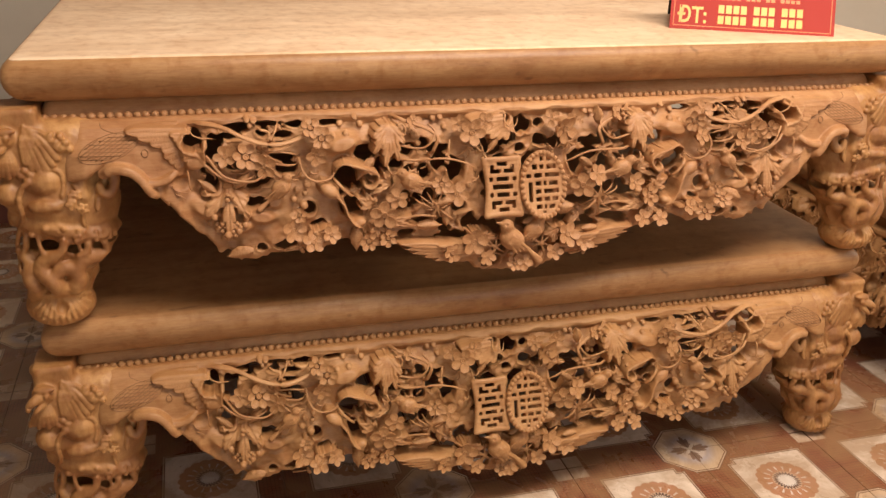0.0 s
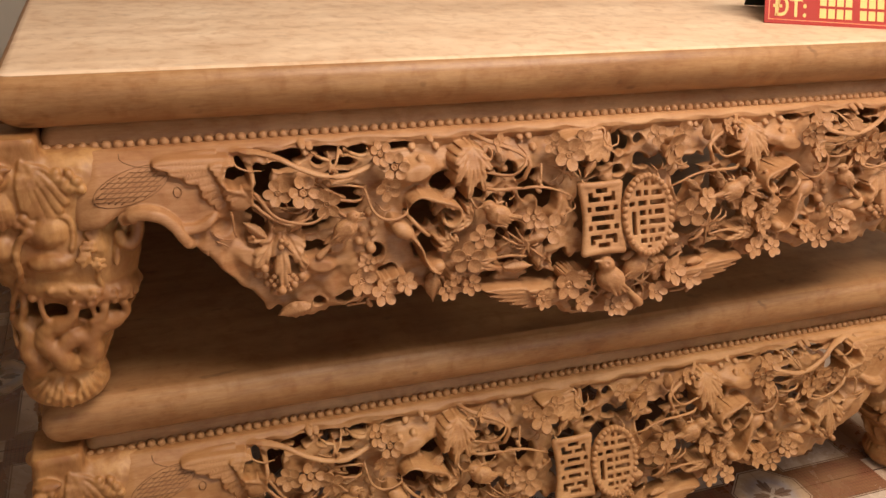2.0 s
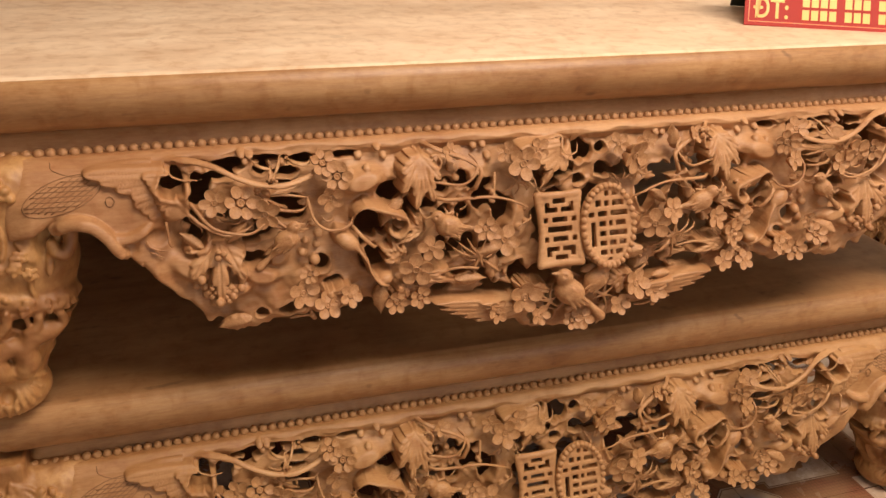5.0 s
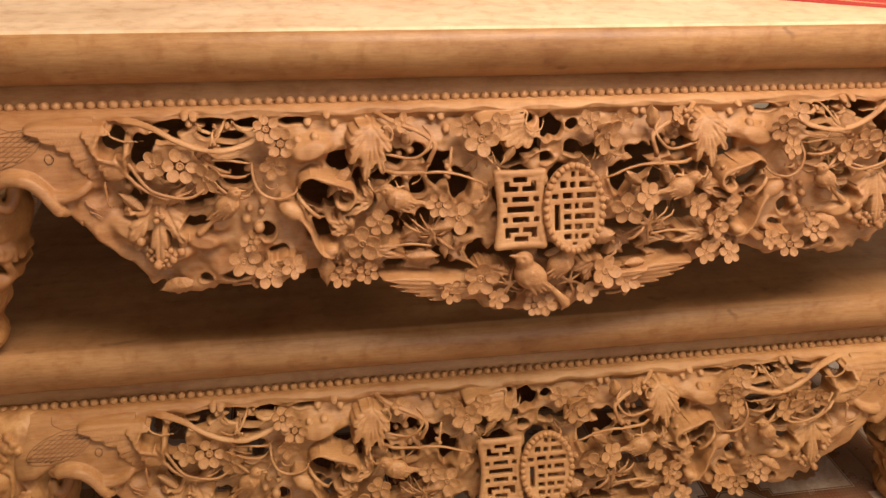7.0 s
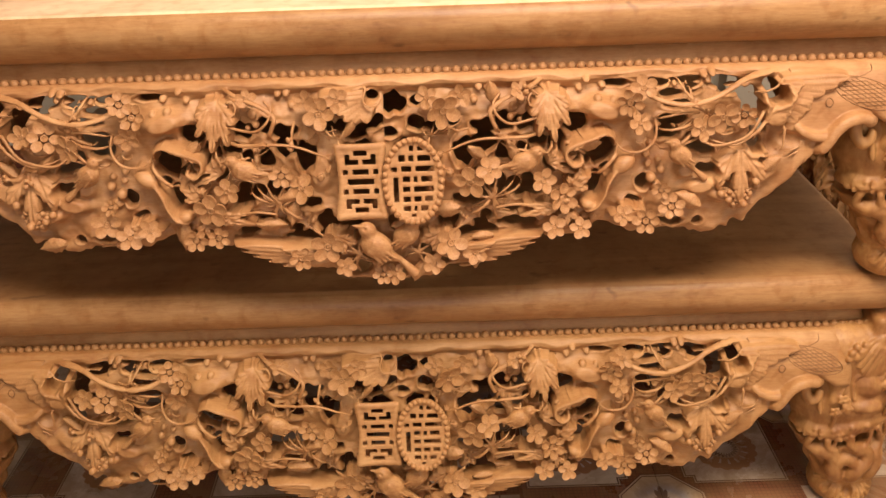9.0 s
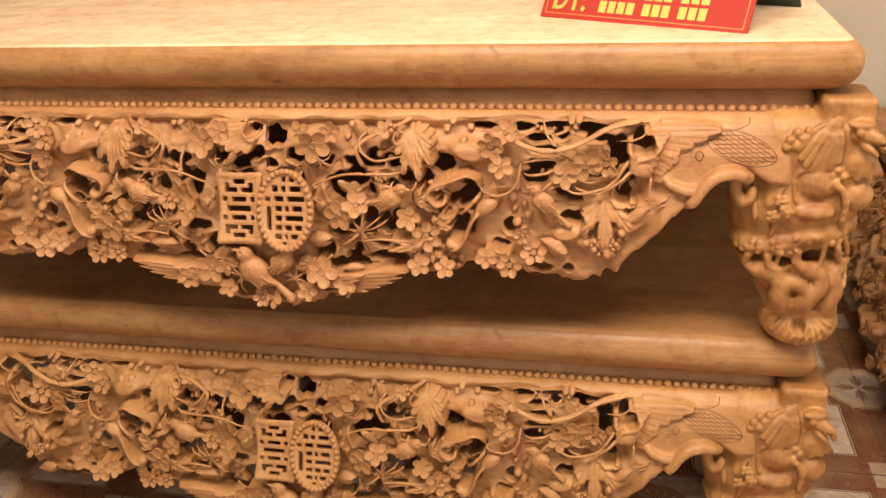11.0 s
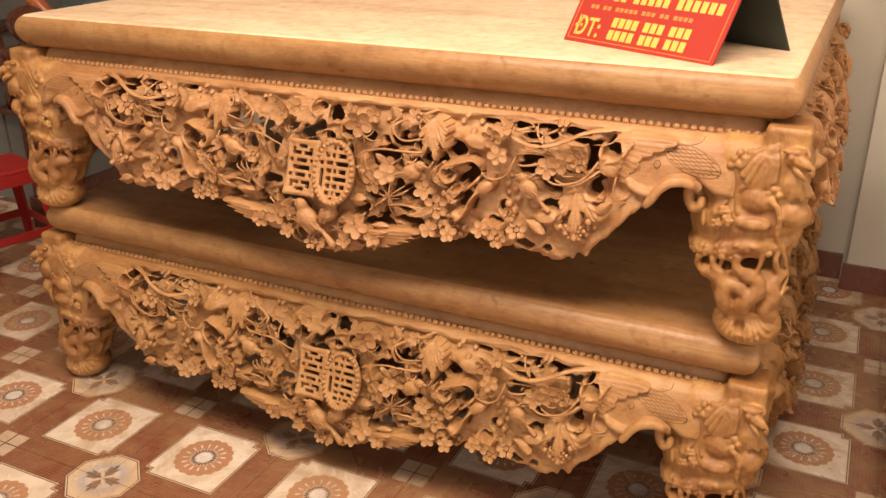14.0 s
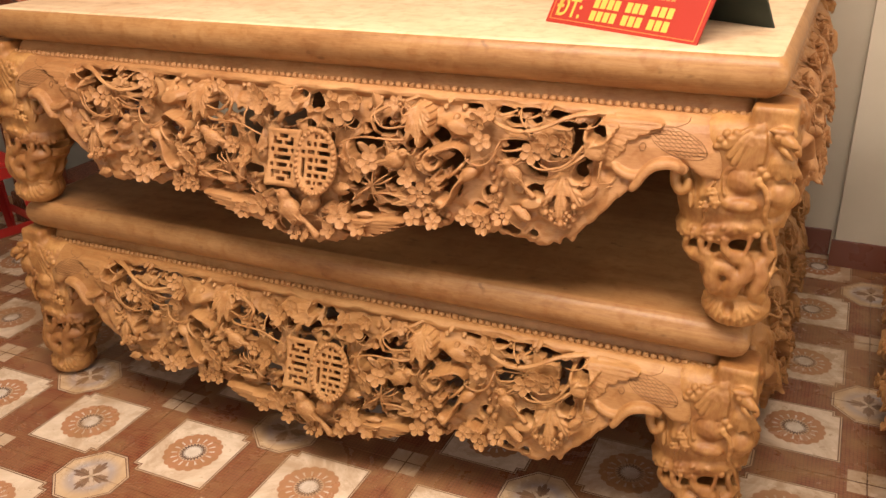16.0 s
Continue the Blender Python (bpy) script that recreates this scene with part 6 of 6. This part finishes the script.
def make_stairs():
    """A short flight at the side with a turned newel post and a rail."""
    stairs = thing("staircase", "dark grey stairs with dark wooden treads", "stairs", pose(-0.035, 0.115, FLOOR), kind="structure")
    for k in range(7):
        x = -1.90 - 0.22 * (k + 1)
        far = x - 0.22 if k < 6 else WEST + 0.035
        part("riser", box(bmesh.new(), far, x - 0.02, 1.14, 2.05, 0.0, 0.178 * (k + 1) - 0.032), riser_paint, stairs)
        part("tread", box(bmesh.new(), far + 0.001, x + 0.02, 1.08, 2.06, 0.178 * (k + 1) - 0.030, 0.178 * (k + 1), 0.006), dark_wood, stairs, "dark varnished wooden tread")
    newel = thing("newel_post", "dark red varnished newel post with a round finial", "post", pose(-2.325, 1.107, FLOOR))
    bm = bmesh.new()
    box(bm, -0.105, 0.105, -0.105, 0.105, 0.0, 0.16, 0.006)
    box(bm, -0.088, 0.088, -0.088, 0.088, 0.16, 0.86, 0.006)
    part("shaft", bm, dark_wood, newel)
    for z in (0.24, 0.52):
        for turn in range(4):
            bm = box(bmesh.new(), -0.055, 0.055, -0.094, -0.088, z, z + 0.22, 0.004)
            bmesh.ops.transform(bm, matrix=pose(0, 0, 0, 0, 0, 90 * turn), verts=bm.verts)
            part("panel", bm, dark_wood, newel)
    part("cap", box(bmesh.new(), -0.125, 0.125, -0.125, 0.125, 0.86, 0.895, 0.008), dark_wood, newel)
    bm = bmesh.new()
    lathe(bm, [(r, z + 0.06) for r, z in ((0.05, 0.835), (0.062, 0.845), (0.05, 0.862), (0.075, 0.885), (0.094, 0.925), (0.096, 0.955), (0.080, 0.992), (0.045, 1.018), (0.012, 1.026))])
    part("finial", bm, dark_wood, newel, "glossy round finial", True)
    rail = thing("handrail", "orange-red varnished wooden handrail rising along the stairs", "handrail", pose(-0.035, 0.115, FLOOR))
    bm = bmesh.new()
    tube(bm, [(-2.16, 1.10, 0.93), (-2.4, 1.10, 1.13), (-2.9, 1.10, 1.53), (-3.5, 1.10, 2.02)], 0.036, 10)
    part("rail", bm, rail_wood, rail, "", True)
    for k in range(1, 5):
        bm = bmesh.new()
        lathe(bm, [(0.020, 0.0), (0.026, 0.05), (0.016, 0.10), (0.030, 0.24), (0.018, 0.40), (0.024, 0.46), (0.018, 0.52), (0.018, 0.70)], 12, (-2.02 - 0.22 * (k + 1), 1.115, 0.178 * (k + 1)))
        part("baluster", bm, dark_wood, rail, "turned dark baluster", True)


make_stairs()


def make_back_door():
    t = thing("door_1", "blue-grey painted double door with a white frame", "door", pose(-3.45, 2.52, FLOOR), kind="structure")
    for x0, x1 in ((-0.50, -0.005), (0.005, 0.50)):
        leaf = part("door_leaf", box(bmesh.new(), x0, x1, -0.035, -0.002, 0.02, 2.05, 0.003), blue_paint, t)
        for z0, z1 in ((0.15, 0.85), (1.0, 1.9)):
            part("door_panel", box(bmesh.new(), x0 + 0.08, x1 - 0.08, -0.047, -0.035, z0, z1, 0.004), blue_paint, leaf)
    for x0, x1, z0, z1 in ((-0.58, -0.505, 0, 2.13), (0.505, 0.58, 0, 2.13), (-0.505, 0.505, 2.06, 2.13)):
        part("door_frame", box(bmesh.new(), x0, x1, -0.055, -0.002, z0, z1, 0.004), ceiling_paint, t, "white painted frame")


make_back_door()


def make_socket():
    t = thing("wall_socket", "white plastic wall socket on the pilaster", "socket", pose(1.45, 1.935, 1.22))
    part("plate", box(bmesh.new(), -0.06, 0.06, -0.010, -0.001, -0.04, 0.04, 0.003), white_plastic, t)
    for x in (-0.03, 0.03):
        part("outlet", box(bmesh.new(), x - 0.018, x + 0.018, -0.013, -0.010, -0.022, 0.022, 0.002), white_plastic, t)
        for dx in (-0.006, 0.006):
            part("slot", box(bmesh.new(), x + dx - 0.0015, x + dx + 0.0015, -0.0136, -0.0131, -0.006, 0.006), sign_green, t)


white_plastic = plain("white_plastic", (0.75, 0.74, 0.70), 0.35, 0.5, 0.02)
make_socket()

# ---- floor tiles, one by one ----
def make_floor():
    floor = thing("floor", "glazed cream and brown floor tiles with printed rosettes", "floor", kind="structure")
    bm = box(bmesh.new(), -TILE / 2 + 0.0007, TILE / 2 - 0.0007, -TILE / 2 + 0.0007, TILE / 2 - 0.0007, -0.010, 0.0, 0.0007)
    first = part("tile", bm, tile_glaze, floor)
    mesh = first.data
    bpy.data.objects.remove(first)
    for i in range(-7, 9):
        for j in range(-9, 7):
            ob = new("tile", mesh)
            ob.parent = floor
            ob.matrix_basis = pose(-0.3842 + TILE * i, -0.1533 + TILE * j, FLOOR + random.uniform(-0.0006, 0.0006), 0, 0, 90 * ((i + j) % 2))


make_floor()
